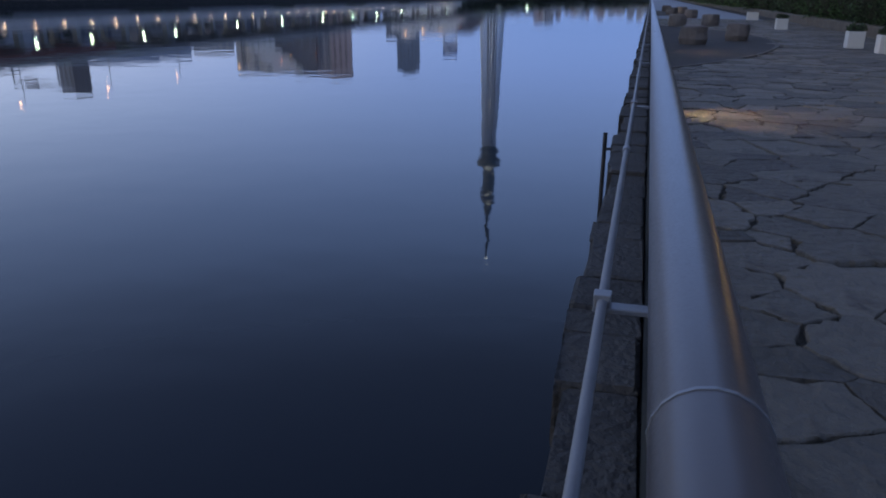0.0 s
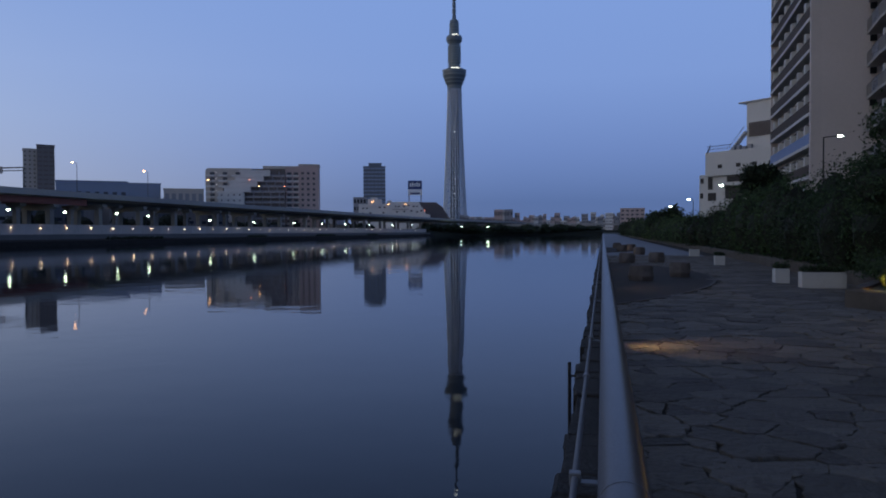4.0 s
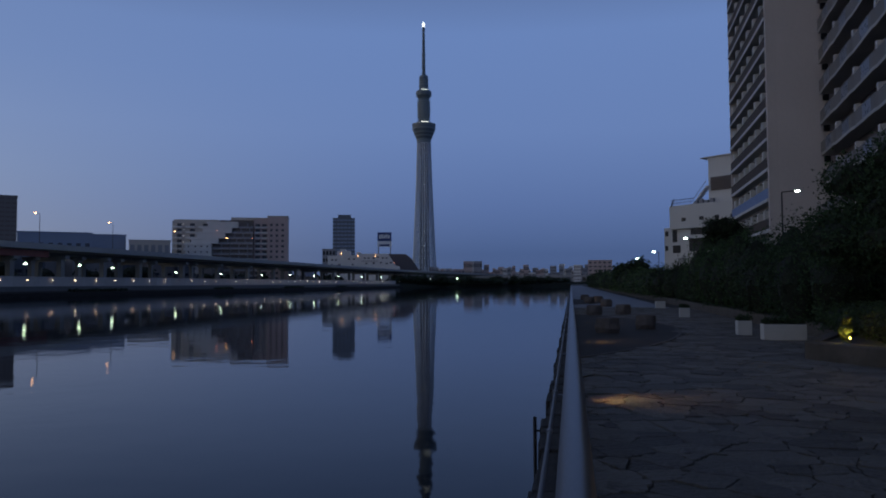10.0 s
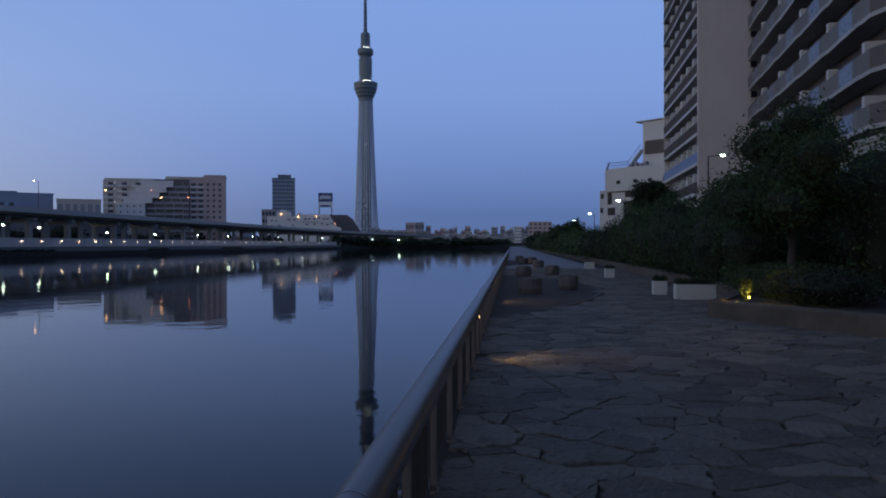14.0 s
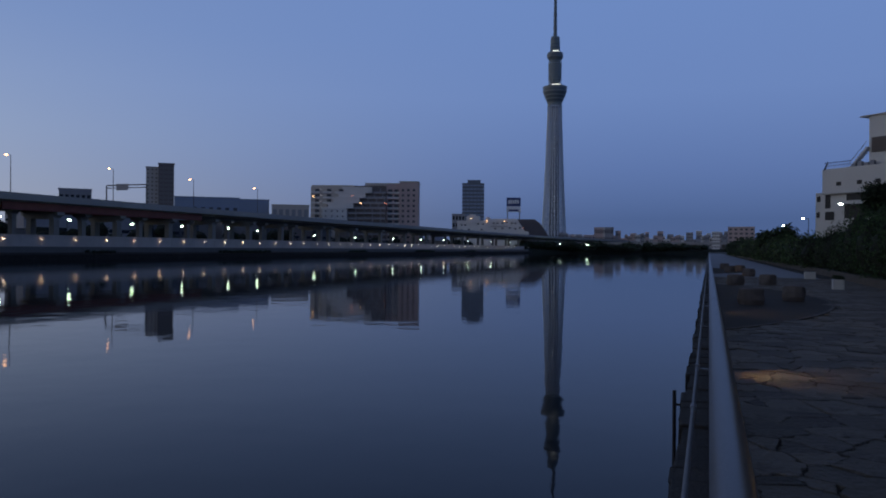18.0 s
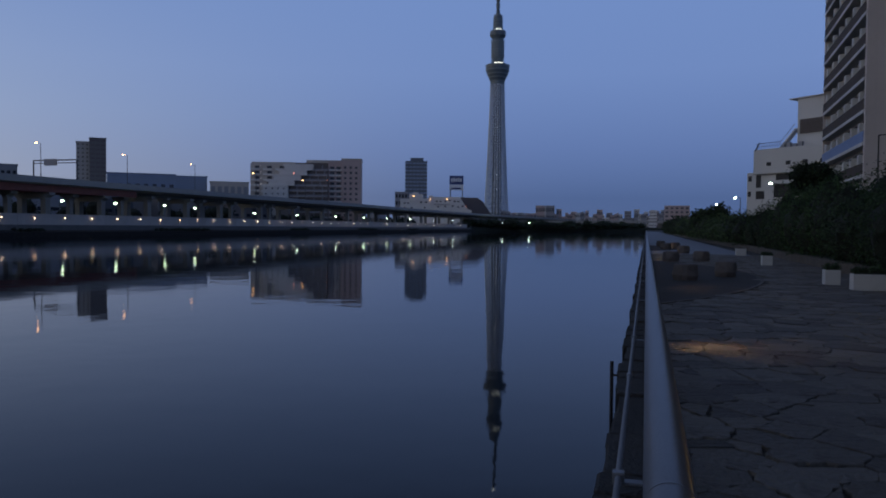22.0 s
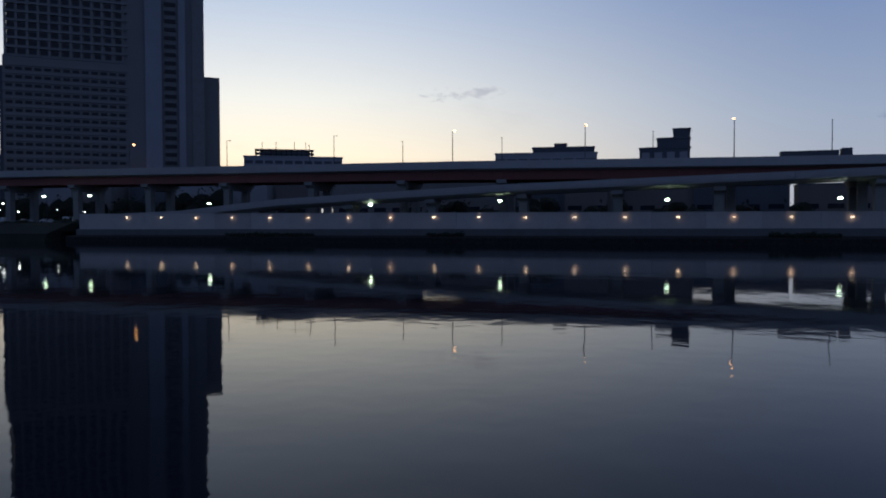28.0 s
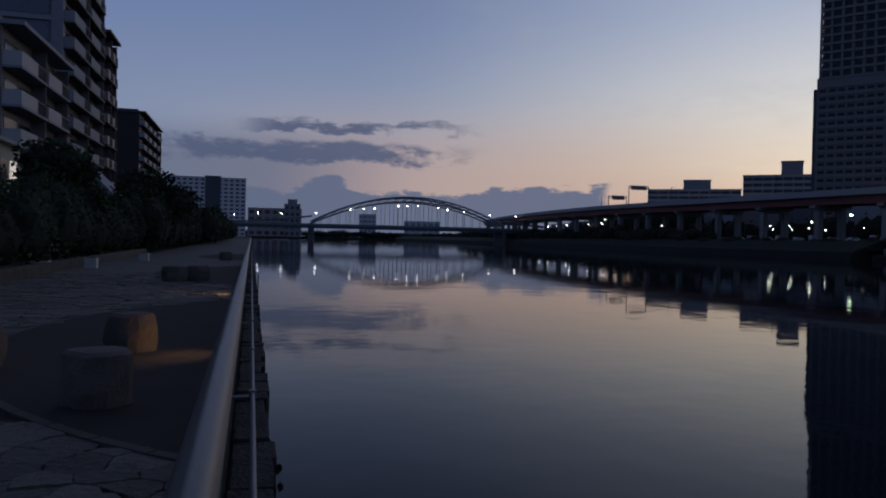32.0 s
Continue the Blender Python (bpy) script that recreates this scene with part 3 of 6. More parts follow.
for k in range(N):
    bm = B()
    for q, (a, b) in enumerate(zip(levels, levels[1:])):
        for da in (0, 1, -1):
            if da and (k + q) % 2:
                continue
            t0, t1 = 2 * math.pi * k / N, 2 * math.pi * (k + da) / N
            ra, rb = shaft_r(a), shaft_r(b)
            rod(bm, (ra * math.cos(t0), ra * math.sin(t0), a), (rb * math.cos(t1), rb * math.sin(t1), b), 1.0 if da == 0 else 0.45, seg=4, caps=False)
    part("lattice_strut", bm, M_TOWER, tower)
for z in levels[1:]:
    bm = B()
    r = shaft_r(z)
    for k in range(N):
        t0, t1 = 2 * math.pi * k / N, 2 * math.pi * (k + 1) / N
        rod(bm, (r * math.cos(t0), r * math.sin(t0), z), (r * math.cos(t1), r * math.sin(t1), z), 0.65, seg=4, caps=False)
    part("lattice_ring", bm, M_TOWER, tower)
# lower deck: a flared bowl with glazed bands between pale rims
bm = B()
lathe(bm, [(334, 16.2), (342, 16.8), (350, 20.0), (360, 24.2), (368, 26.8), (378, 27.6), (380, 27.2), (381, 22), (386, 14)], 36)
lower = part("lower_deck", bm, M_TOWER_M, tower, "grey-green flared observation deck")
for z0, z1, r0, r1 in ((345, 349.5, 18.4, 20.2), (353, 357, 21.8, 23.3), (361, 366, 25.0, 26.6), (370, 375, 27.3, 27.7)):
    bm = B()
    lathe(bm, [(z0, r0), (z1, r1)], 36, caps=False)
    part("window_band", bm, M_TOWER_W, lower)
for z, r in ((342, 17.2), (351, 21.0), (359, 24.3), (368, 27.3), (378.5, 28.0)):
    bm = B()
    lathe(bm, [(z - 0.7, r), (z + 0.7, r + 0.2)], 36)
    part("rim", bm, M_TOWER_R, lower)
# round the shaft between the decks, swelling at mid height
bm = B()
lathe(bm, [(384, 12.6), (394, 12.8), (400, 14.2), (418, 15.0), (432, 14.6), (436, 12.6), (442, 12.4)], 24)
mid_shaft = part("middle_shaft", bm, M_TOWER_M, tower)
for z in range(398, 436, 6):
    bm = B()
    lathe(bm, [(z - 0.5, 15.3), (z + 0.5, 15.3)], 24)
    part("rim", bm, M_TOWER_R, mid_shaft)
for k in range(14):
    t = 2 * math.pi * k / 14
    bm = B()
    rod(bm, (14.6 * math.cos(t), 14.6 * math.sin(t), 386), (15.0 * math.cos(t), 15.0 * math.sin(t), 440), 0.6, seg=5)
    part("upper_strut", bm, M_TOWER_R, tower)
bm = B()
lathe(bm, [(440, 12.5), (444, 15.5), (448, 18.0), (455, 18.6), (459, 17.6), (461, 12.5), (466, 11.2), (482, 10.6), (484, 11.2), (496, 9.8), (498, 6)], 28)
upper = part("upper_deck", bm, M_TOWER_M, tower)
for z0, z1, r0, r1 in ((445, 447.5, 16.4, 18.1), (450, 454, 18.5, 18.8), (468, 473, 11.5, 11.3), (476, 480, 11.2, 11.0), (487, 492, 11.0, 10.5)):
    bm = B()
    lathe(bm, [(z0, r0), (z1, r1)], 28, caps=False)
    part("window_band", bm, M_TOWER_W, upper)
z_ = 496.0
for r in (4.6, 4.5, 4.3, 4.2, 3.8, 3.6, 3.4, 3.2):
    bm = B()
    lathe(bm, [(z_, r), (z_ + 12.2, r - 0.1), (z_ + 12.2, r * 0.62), (z_ + 15.2, r * 0.62)], 12)
    part("antenna_section", bm, M_TOWER_W, tower)
    z_ += 15.2
bm = B()
lathe(bm, [(612, 1.6), (615, 3.0), (622, 3.2), (627, 1.0)], 12)
part("beacon", bm, glow("tower_beacon", (0.85, 0.95, 1.0), 2.2), tower, "white beacon lit at the tip")
# lamps in an arc on the decks' rims
for z, r, wide in ((381.5, 22.5, 0.42), (460.5, 14.5, 0.5)):
    bm = B()
    arc = [radians(-90 + 11.4) + 0.12 + wide * (k - 4.5) / 4.5 for k in range(10)]
    for a, b in zip(arc, arc[1:]):
        rod(bm, (r * math.cos(a), r * math.sin(a), z), (r * math.cos(b), r * math.sin(b), z), 1.0, seg=6)
    part("deck_light", bm, glow("deck_light", (0.95, 0.97, 0.85), 1.7), tower, "white strip of light on the deck's rim")
lamp_mat = glow("tower_lamp", (0.9, 0.95, 1.0), 1.3)
for z, r in ((20, 0.4), (42, 0.4), (60, 0.4), (78, 0.4), (90, 0.9), (112, 0.4), (124, 0.9), (140, 0.4), (165, 0.4), (195, 0.4), (222, 0.5), (234, 1.1), (262, 0.5), (292, 0.4), (322, 0.4)):
    a = shaft_r(z) + 0.6
    bm = B()
    bmesh.ops.create_icosphere(bm, subdivisions=1, radius=r * 1.0, matrix=Matrix.Translation((0.19 * a, -0.98 * a, z)))
    part("tower_light", bm, lamp_mat, tower)

# ---- far buildings ----
def frame_to(p, q, z):
    """A frame at p whose x runs to q and whose y points away from the quay."""
    ex = Vector((q[0] - p[0], q[1] - p[1], 0)).normalized()
    ey = Vector((-ex.y, ex.x, 0))
    if ey.x * p[0] + ey.y * p[1] < 0:
        ey = -ey
    return Matrix(((ex.x, ey.x, 0, p[0]), (ex.y, ey.y, 0, p[1]), (0, 0, 1, z), (0, 0, 0, 1)))



def block(name, label, az0, az1, dist, top, mats, floors=0, bays=0, base=0.0, depth=None, kind_cat="building", lit=0, seed=0, win=(0.62, 0.5), roof=None, skew=0.0, side=0):
    """A building whose river face spans two azimuths at a distance; windows are set into the face, each its own part."""
    a, b = Vector((*polar(az0, dist), 0)), Vector((*polar(az1, dist * (1 + skew)), 0))
    w = (b - a).length
    ex = (b - a).normalized()
    ey = Vector((-ex.y, ex.x, 0))
    if ey.dot(a) < 0:
        ey = -ey
    flip = ex.cross(ey).z < 0
    depth = depth or max(10, 0.5 * w)
    m = Matrix.Translation((a.x, a.y, base)) @ Matrix(((ex.x, ey.x, 0, 0), (ex.y, ey.y, 0, 0), (0, 0, 1, 0), (0, 0, 0, 1)))
    top = top - base
    t = thing(name, label, kind_cat, m)
    wall, glass = mats[0], mats[1] if len(mats) > 1 else M_GLASS
    bm = B()
    box(bm, 0, w, 0, depth, 0, top)
    part("wall", bm, wall, t)
    bm = B()
    box(bm, -0.3, w + 0.3, -0.3, depth + 0.3, top, top + 0.7)
    part("roof", bm, roof or wall, t)
    rng = random.Random(seed)
    if floors:
        fh, bw = top / floors, w / bays
        ww, wh = bw * win[0], fh * win[1]
        bm = B()
        box(bm, 0, ww, 0, 0.3, 0, wh)
        me, me_lit = mesh_of("window", bm, glass), None
        for i in range(floors):
            for j in range(bays):
                at = Matrix.Translation((j * bw + (bw - ww) / 2, -0.12, i * fh + (fh - wh) / 2))
                if lit and rng.random() < lit:
                    if me_lit is None:
                        bm = B()
                        box(bm, 0, ww, 0, 0.3, 0, wh)
                        me_lit = mesh_of("window", bm, L_WIN)
                    share("window", me_lit, t, at)
                else:
                    share("window", me, t, at)
    return t, w, depth, top


# the stepped apartment house
def apartment():
    a, b = Vector((*polar(30.28, 508), 0)), Vector((*polar(21.92, 500), 0))
    ex = (b - a).normalized()
    m = Matrix.Translation(a) @ Matrix(((ex.x, -ex.y, 0, 0), (ex.y, ex.x, 0, 0), (0, 0, 1, 0), (0, 0, 0, 1)))
    t = thing("stepped_apartment_house", "large apartment house, beige stepped terraces between rose brick wings", "building", m)
    n = (b - a).length
    fh, floors = 3.55, 12

    def slab(name, u0, u1, y0, y1, z0, z1, material, label=""):
        bm = B()
        box(bm, u0 * n, u1 * n, y0, y1, z0, z1)
        return part(name, bm, material, t, label)

    slab("left_wing", 0.0, 0.33, 0, 16, 0, 43.5, M_BEIGE)
    slab("roof", 0.01, 0.4, 0.5, 15, 43.5, 44.6, M_BEIGE)
    # recess and balcony storeys: their shade is in the dark wall colour
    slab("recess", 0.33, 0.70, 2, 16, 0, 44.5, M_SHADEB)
    slab("middle_wing", 0.70, 0.825, 0, 16, 0, 45.6, M_PINK)
    slab("right_wing", 0.825, 1.0, -3, 18, 0, 46.5, M_PINK)
    slab("roof", 0.82, 1.005, -3.4, 18, 46.5, 47.3, M_BEIGE)
    slab("roof", 0.5, 0.83, 1, 16, 44.5, 46.3, M_BEIGE)
    bm = B(); box(bm, 0, 2.9, -0.25, 0.2, 0, 1.7); me_w = mesh_of("window", bm, M_DARKB)
    bm = B(); box(bm, 0, 5.5, -1.4, 0.1, 0, 1.1); me_b = mesh_of("balcony", bm, M_WH_WALL)
    for i in range(floors):
        z = i * fh
        for u in (0.0, 0.11, 0.22):
            share("window", me_w, t, Matrix.Translation((u * n + 3.0, 0, z + 1.2)))
            share("balcony", me_b, t, Matrix.Translation((u * n + 0.4, 0, z)))
        for u in (0.845, 0.895, 0.945):
            share("window", me_w, t, Matrix.Translation((u * n, -3, z + 1.4)) @ Matrix.Diagonal((0.55, 1, 0.9, 1)))
        for u in (0.705, 0.763):
            share("window", me_w, t, Matrix.Translation((u * n + 0.8, 0, z + 1.2)))
            share("balcony", me_b, t, Matrix.Translation((u * n + 0.3, 0, z)) @ Matrix.Diagonal((0.72, 1, 1, 1)))
        step = max(0, i - 7)
        up = min(step / 5.0, 1.0)
        x0, xm = 0.13 + 0.046 * step, 0.35 + 0.055 * step
        slab("terrace_storey", x0, xm, -9 + 6 * up, 4, z, z + fh - 0.06, M_WH_WALL, "white stepped storey")
        slab("terrace_parapet", x0 - 0.014, xm, -9.3 + 6 * up, -9.0 + 6 * up, z + fh - 1.0, z + fh + 0.4, M_WH_WALL)
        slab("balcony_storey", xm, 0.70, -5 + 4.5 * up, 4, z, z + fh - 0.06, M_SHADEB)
        slab("balcony_front", xm, 0.70, -6.5 + 4.5 * up, -6.2 + 4.5 * up, z, z + 1.1, M_GREYB)
        slab("balcony_floor", xm, 0.70, -6.5 + 4.5 * up, -5 + 4.5 * up, z - 0.2, z, M_BEIGE)
        k = 0
        while xm + 0.075 * (k + 1) < 0.70:
            slab("balcony_divider", xm + 0.075 * (k + 1), xm + 0.075 * (k + 1) + 0.006, -6.4 + 4.5 * up, -5 + 4.5 * up, z + 0.002, z + fh - 0.25, M_GREYB)
            k += 1
        if i < 8:
            for u in (0.155, 0.21, 0.26, 0.31):
                share("window", me_w, t, Matrix.Translation((u * n, -9.2, z + 1.0)) @ Matrix.Diagonal((0.25, 1, 0.6, 1)))
    for u, z, mt in ((0.115, 41, L_WIN), (0.115, 37, L_WIN), (0.115, 33, L_WIN), (0.115, 29, L_WIN), (0.40, 36.5, L_RED), (0.70, 32, L_RED)):
        bm = B(); bmesh.ops.create_icosphere(bm, subdivisions=1, radius=0.27, matrix=Matrix.Translation((u * n, -9.8, z))); part("stair_lamp", bm, mt, t)


apartment()
block("office_tower", "dark glass office tower with a flat top", 18.51, 16.8, 1080, 98, (M_BLUEG, M_SHED), 18, 6, depth=32, win=(0.85, 0.45))
block("office_penthouse", "rounded plant storey crowning the glass office tower", 18.1, 17.1, 1084, 103, (M_BLUEG,), 0, 0, base=98.6, depth=24)
block("low_block", "grey low building beside the office tower", 19.3, 18.3, 900, 44, (M_GREYB,), 5, 4)
wh = thing("white_hall", "long white hall with a sloping gable end and small dark windows", "building", frame_to(polar(18.9, 800), polar(13.3, 798), 0))
nw = (Vector(polar(18.9, 800)) - Vector(polar(13.3, 798))).length
prof = [(0, 0), (nw, 0), (nw, 20.5), (nw * 0.94, 21.5), (nw * 0.835, 34.5), (nw * 0.45, 34.5), (nw * 0.45, 33), (0, 32.2)]
bm = B()
fr, bk = [bm.verts.new((a_, 0, z_)) for a_, z_ in prof], [bm.verts.new((a_, 40, z_)) for a_, z_ in prof]
bm.faces.new(fr); bm.faces.new(bk[::-1])
for k in range(len(prof)):
    bm.faces.new((fr[k], bk[k], bk[(k + 1) % len(prof)], fr[(k + 1) % len(prof)]))
bmesh.ops.recalc_face_normals(bm, faces=bm.faces[:])
part("wall", bm, M_WH_WALL, wh)
for u0, u1, z0, z1, y0 in ((0.13, 0.31, 30, 37.5, -0.8), (0.17, 0.25, 37.5, 39.5, 0.5), (0.40, 0.46, 20, 36, -0.5)):
    bm = B(); box(bm, u0 * nw, u1 * nw, y0, 30, z0, z1); part("roof_block", bm, M_WH_WALL, wh)
bm = B(); box(bm, 0, 2.2, -0.1, 0.4, 0, 1.5); me = mesh_of("window", bm, M_DARKB)
for u, z in ((0.05, 27), (0.10, 27), (0.28, 28), (0.35, 28), (0.5, 29), (0.55, 29), (0.62, 29), (0.68, 30), (0.75, 29), (0.05, 21.5), (0.15, 22), (0.33, 22), (0.52, 23), (0.62, 23.5), (0.72, 24), (0.80, 23), (0.86, 24), (0.80, 29)):
    share("window", me, wh, Matrix.Translation((u * nw, 0, z)))
bm = B(); box(bm, 0.47 * nw, 0.7 * nw, -1.6, -0.1, 26.2, 26.8); part("gutter_duct", bm, M_GREYB, wh)
for u in (0.19, 0.42, 0.66):
    bm = B(); bmesh.ops.create_icosphere(bm, subdivisions=1, radius=0.42, matrix=Matrix.Translation((u * nw, -1.2, 35 if u < 0.3 else 32))); part("warning_lamp", bm, L_WARM, wh)
dr = thing("dark_roof_house", "hall with a large dark roof sloping down to one side", "building")
p0, p1 = Vector((*polar(14.3, 840), 0)), Vector((*polar(11.55, 850), 0))
ex = (p1 - p0).normalized()
m_r = Matrix.Translation(p0) @ Matrix(((ex.x, -ex.y, 0, 0), (ex.y, ex.x, 0, 0), (0, 0, 1, 0), (0, 0, 0, 1)))
nr = (p1 - p0).length
bm = B(); box(bm, 0, nr, 0, 24, 0, 12); part("wall", bm, M_GREYB, dr, at=m_r)
bm = B()
prof = [(0, 12), (nr, 12), (nr * 0.68, 31.5), (nr * 0.52, 36), (nr * 0.05, 36)]
fr, bk = [bm.verts.new((a_, 0, z_)) for a_, z_ in prof], [bm.verts.new((a_, 24, z_)) for a_, z_ in prof]
bm.faces.new(fr); bm.faces.new(bk[::-1])
for k in range(5):
    bm.faces.new((fr[k], bk[k], bk[(k + 1) % 5], fr[(k + 1) % 5]))
bmesh.ops.recalc_face_normals(bm, faces=bm.faces[:])
part("roof", bm, M_TAUPE_D, dr, at=m_r)
bm = B(); bmesh.ops.create_icosphere(bm, subdivisions=1, radius=0.4, matrix=m_r @ Matrix.Translation((nr * 0.2, -0.5, 26))); part("warning_lamp", bm, L_RED, dr)
sg = thing("rooftop_sign", "navy and white illuminated rooftop sign on a frame", "sign", Matrix.Translation((*polar(14.5, 1100), 0)) @ Matrix.Rotation(radians(14.5), 4, "Z"))
bm = B(); box(bm, -10.5, 10.5, 0, 2, 66, 79, 0.3); part("board", bm, M_SIGNB, sg)
bm = B(); box(bm, -10.5, 10.5, 0, 2, 57.5, 65.8, 0.3); part("lower_board", bm, M_SIGNW, sg)
for k in range(5):
    bm = B(); box(bm, -8.0 + 3.3 * k, -5.6 + 3.3 * k, -0.3, 0.1, 70 if k else 69.5, 75 + (k % 2)); part("bar", bm, M_SIGNW, sg, "white lettering reduced to a bar")
bm = B(); box(bm, -7.5, 7.5, -0.3, 0.1, 58.5, 61.0); part("bar", bm, M_SIGNB, sg, "dark lettering reduced to a bar")
for s in (-9, 9):
    bm = B(); rod(bm, (s, 1, 0), (s, 1, 66), 0.8); part("support", bm, M_GREYB, sg)
block("residential_tower", "slim grey residential tower with a darker side", 42.14, 41.3, 640, 66, (M_BEIGE, M_PARAPET), 20, 3, depth=16, win=(0.4, 0.4))
block("residential_tower_core", "dark side of the slim residential tower", 41.3, 40.23, 636, 69, (M_PARAPET, M_SHADEB), 20, 3, depth=18, win=(0.8, 0.4))
block("hip_roof_house", "low dark building with hipped roof behind the expressway", 47.75, 45.7, 420, 30.5, (M_GREYB,), 3, 6)
block("long_shed", "long blue-grey shed behind the expressway", 40.2, 35.6, 430, 29, (M_SHED, M_DARKB), 2, 8, win=(0.5, 0.3))
block("blue_hall", "blue-grey hall with a shallow roof", 37.2, 33.4, 480, 31.5, (M_SHED,), 0, 0)
block("low_white_house", "low pale buildings behind the expressway", 33.2, 30.4, 470, 28.0, (M_BEIGE, M_GREYB), 3, 6)

# skyline at the bend
rng = random.Random(5)
a = 11.0
while a > -4.0:
    wdt = rng.uniform(0.12, 0.5)
    dist = rng.uniform(1100, 1700)
    el0 = rng.choice((0.75, 0.9, 1.0, 1.1, 1.3)) + rng.uniform(0, 0.15) if not 7.2 < a < 8.4 else 1.7
    block("distant_house", "distant city block with small windows", a, a - wdt, dist, 1.65 + dist * math.tan(radians(el0)), (rng.choice((M_BEIGE, M_GREYB, M_PINK, M_GREYB, M_WH_WALL)), M_DARKB), 3, rng.randint(2, 3), depth=20, seed=int(a * 10), lit=0.0)
    a -= wdt * rng.uniform(0.45, 0.9)

# ---- the east side: hotel-like slab tower and low blocks ----
def tower_block():
    a, b = Vector((*polar(138.5, 335), 0)), Vector((*polar(125.54, 330), 0))
    ex = (b - a).normalized()
    m = Matrix.Translation(a) @ Matrix(((ex.x, ex.y, 0, 0), (ex.y, -ex.x, 0, 0), (0, 0, 1, 0), (0, 0, 0, 1)))
    ey = Vector((ex.y, -ex.x, 0))
    if ey.dot(a) < 0:
        m = Matrix.Translation(a) @ Matrix(((ex.x, -ex.y, 0, 0), (ex.y, ex.x, 0, 0), (0, 0, 1, 0), (0, 0, 0, 1)))
    t = thing("tower_block", "very tall grey-blue concrete tower block with rows of recessed windows", "building", m)
    n = (b - a).length
    H = 132

    def slab(name, x0, x1, y0, y1, z0, z1, material):
        bm = B()
        box(bm, x0, x1, y0, y1, z0, z1)
        return part(name, bm, material, t)

    f = 0.60 * n
    slab("lower_wall", 0, f, 0.6, 30, 0, 70, M_HOTEL)
    slab("upper_wall", 0.6, f, 1.2, 30, 70, H, M_HOTEL)
    slab("annex", -1.5, 0, 2, 28, 0, 66, M_DARKB)
    slab("corner_shaft", f, 0.69 * n, 0.2, 30, 0, 72, M_HOTEL)
    slab("corner_wall", f, 0.69 * n, 1.2, 30, 72, H, M_HOTEL)
    slab("pale_shaft", 0.69 * n, 0.775 * n, -0.4, 30, 0, H, M_GREYB)
    slab("stair_recess", 0.775 * n, 0.865 * n, 1.4, 30, 0, H, M_HOTEL)
    slab("pale_shaft", 0.865 * n, 0.9 * n, -0.2, 30, 0, H, M_GREYB)
    slab("end_wall", 0.9 * n, 0.935 * n, 0.8, 30, 0, H, M_HOTEL)
    slab("pale_shaft", 0.935 * n, n, 0.0, 30, 0, H, M_CONC)
    slab("annex", n, n + 6.5, 4, 28, 0, 67, M_HOTEL)
    for i in range(22):
        z = 3.3 * i
        if z > 66:
            break
        slab("sill_band", 0, f, 0.25, 0.7, z, z + 1.35, M_HOTEL)
    bm = B(); box(bm, 0, 2.4, 0.35, 0.75, 0, 1.15); me = mesh_of("window", bm, M_BLACK)
    for i in range(4, 20):
        for j in range(13):
            share("window", me, t, Matrix.Translation((1.0 + j * (f - 1) / 13, 0, 1.5 + 3.3 * i)))
    bm = B(); box(bm, 0, 2.9, 0.6, 1.4, 0, 1.9); me = mesh_of("window", bm, M_BLACK)
    for i in range(18):
        for j in range(11):
            share("window", me, t, Matrix.Translation((1.6 + j * (f - 2) / 11, 0.3, 70.6 + 3.45 * i)))
    for i in range(18):
        slab("sill_band", 0.6, f, 0.35, 1.25, 69.5 + 3.45 * i, 70.45 + 3.45 * i, M_CONC)
    for j in range(12):
        slab("wall_fin", 0.6 + j * (f - 1.2) / 11.4, 1.5 + j * (f - 1.2) / 11.4, 0.45, 1.25, 70.0, H, M_HOTEL)
    bm = B(); box(bm, 0, 0.06 * n, 1.0, 1.5, 0, 1.5); me = mesh_of("stair_opening", bm, M_BLACK)
    for i in range(3, 36):
        share("stair_opening", me, t, Matrix.Translation((0.79 * n, 0, 4 + 3.5 * i)))
    bm = B(); box(bm, 0, 0.8, 1.0, 1.3, 0, 1.2); me = mesh_of("lit_slot", bm, L_WIN)
    for i in range(12):
        share("lit_slot", me, t, Matrix.Translation((0.75, 0, 75 + 3.45 * i)))
    for x, z, mt in ((0.3 * n, 21, L_RED), (0.68 * n, 24.5, L_RED), (0.57 * n, 17, L_WIN), (0.77 * n, 15, L_WIN)):
        bm = B(); bmesh.ops.create_icosphere(bm, subdivisions=1, radius=0.7, matrix=Matrix.Translation((x, -1.2, z))); part("wall_lamp", bm, mt, t)


tower_block()
block("low_office", "low dark building with rooftop plant", 122.76, 115.39, 330, 32.6, (M_GREYB, M_DARKB), 8, 10, depth=24, win=(0.8, 0.35))
plant = thing("rooftop_plant", "open rooftop plant screen on the low dark building", "rooftop plant", Matrix.Translation((*polar(121.95, 331), 32.9)))
plant.matrix_basis = frame_to(polar(121.95, 331), polar(117.5, 331), 32.9)
NP = 25.5
for z in (0.0, 1.6, 3.2):
    bm = B(); box(bm, 0, NP, 0, 8, z, z + 0.35); part("deck_rail", bm, M_DARKB, plant)
for k in range(12):
    bm = B(); box(bm, k * NP / 11.5, k * NP / 11.5 + 0.4, 0, 8, 0, 3.4); part("upright", bm, M_DARKB, plant)
bm = B(); box(bm, 2, NP - 2, 2, 6, 0, 2.6); part("chiller", bm, M_GREYB, plant)
for k in (3, 9, 17, 22):
    bm = B(); rod(bm, (k, 4, 3), (k, 4, 7.2), 0.12, seg=5); part("aerial", bm, M_BLACK, plant)
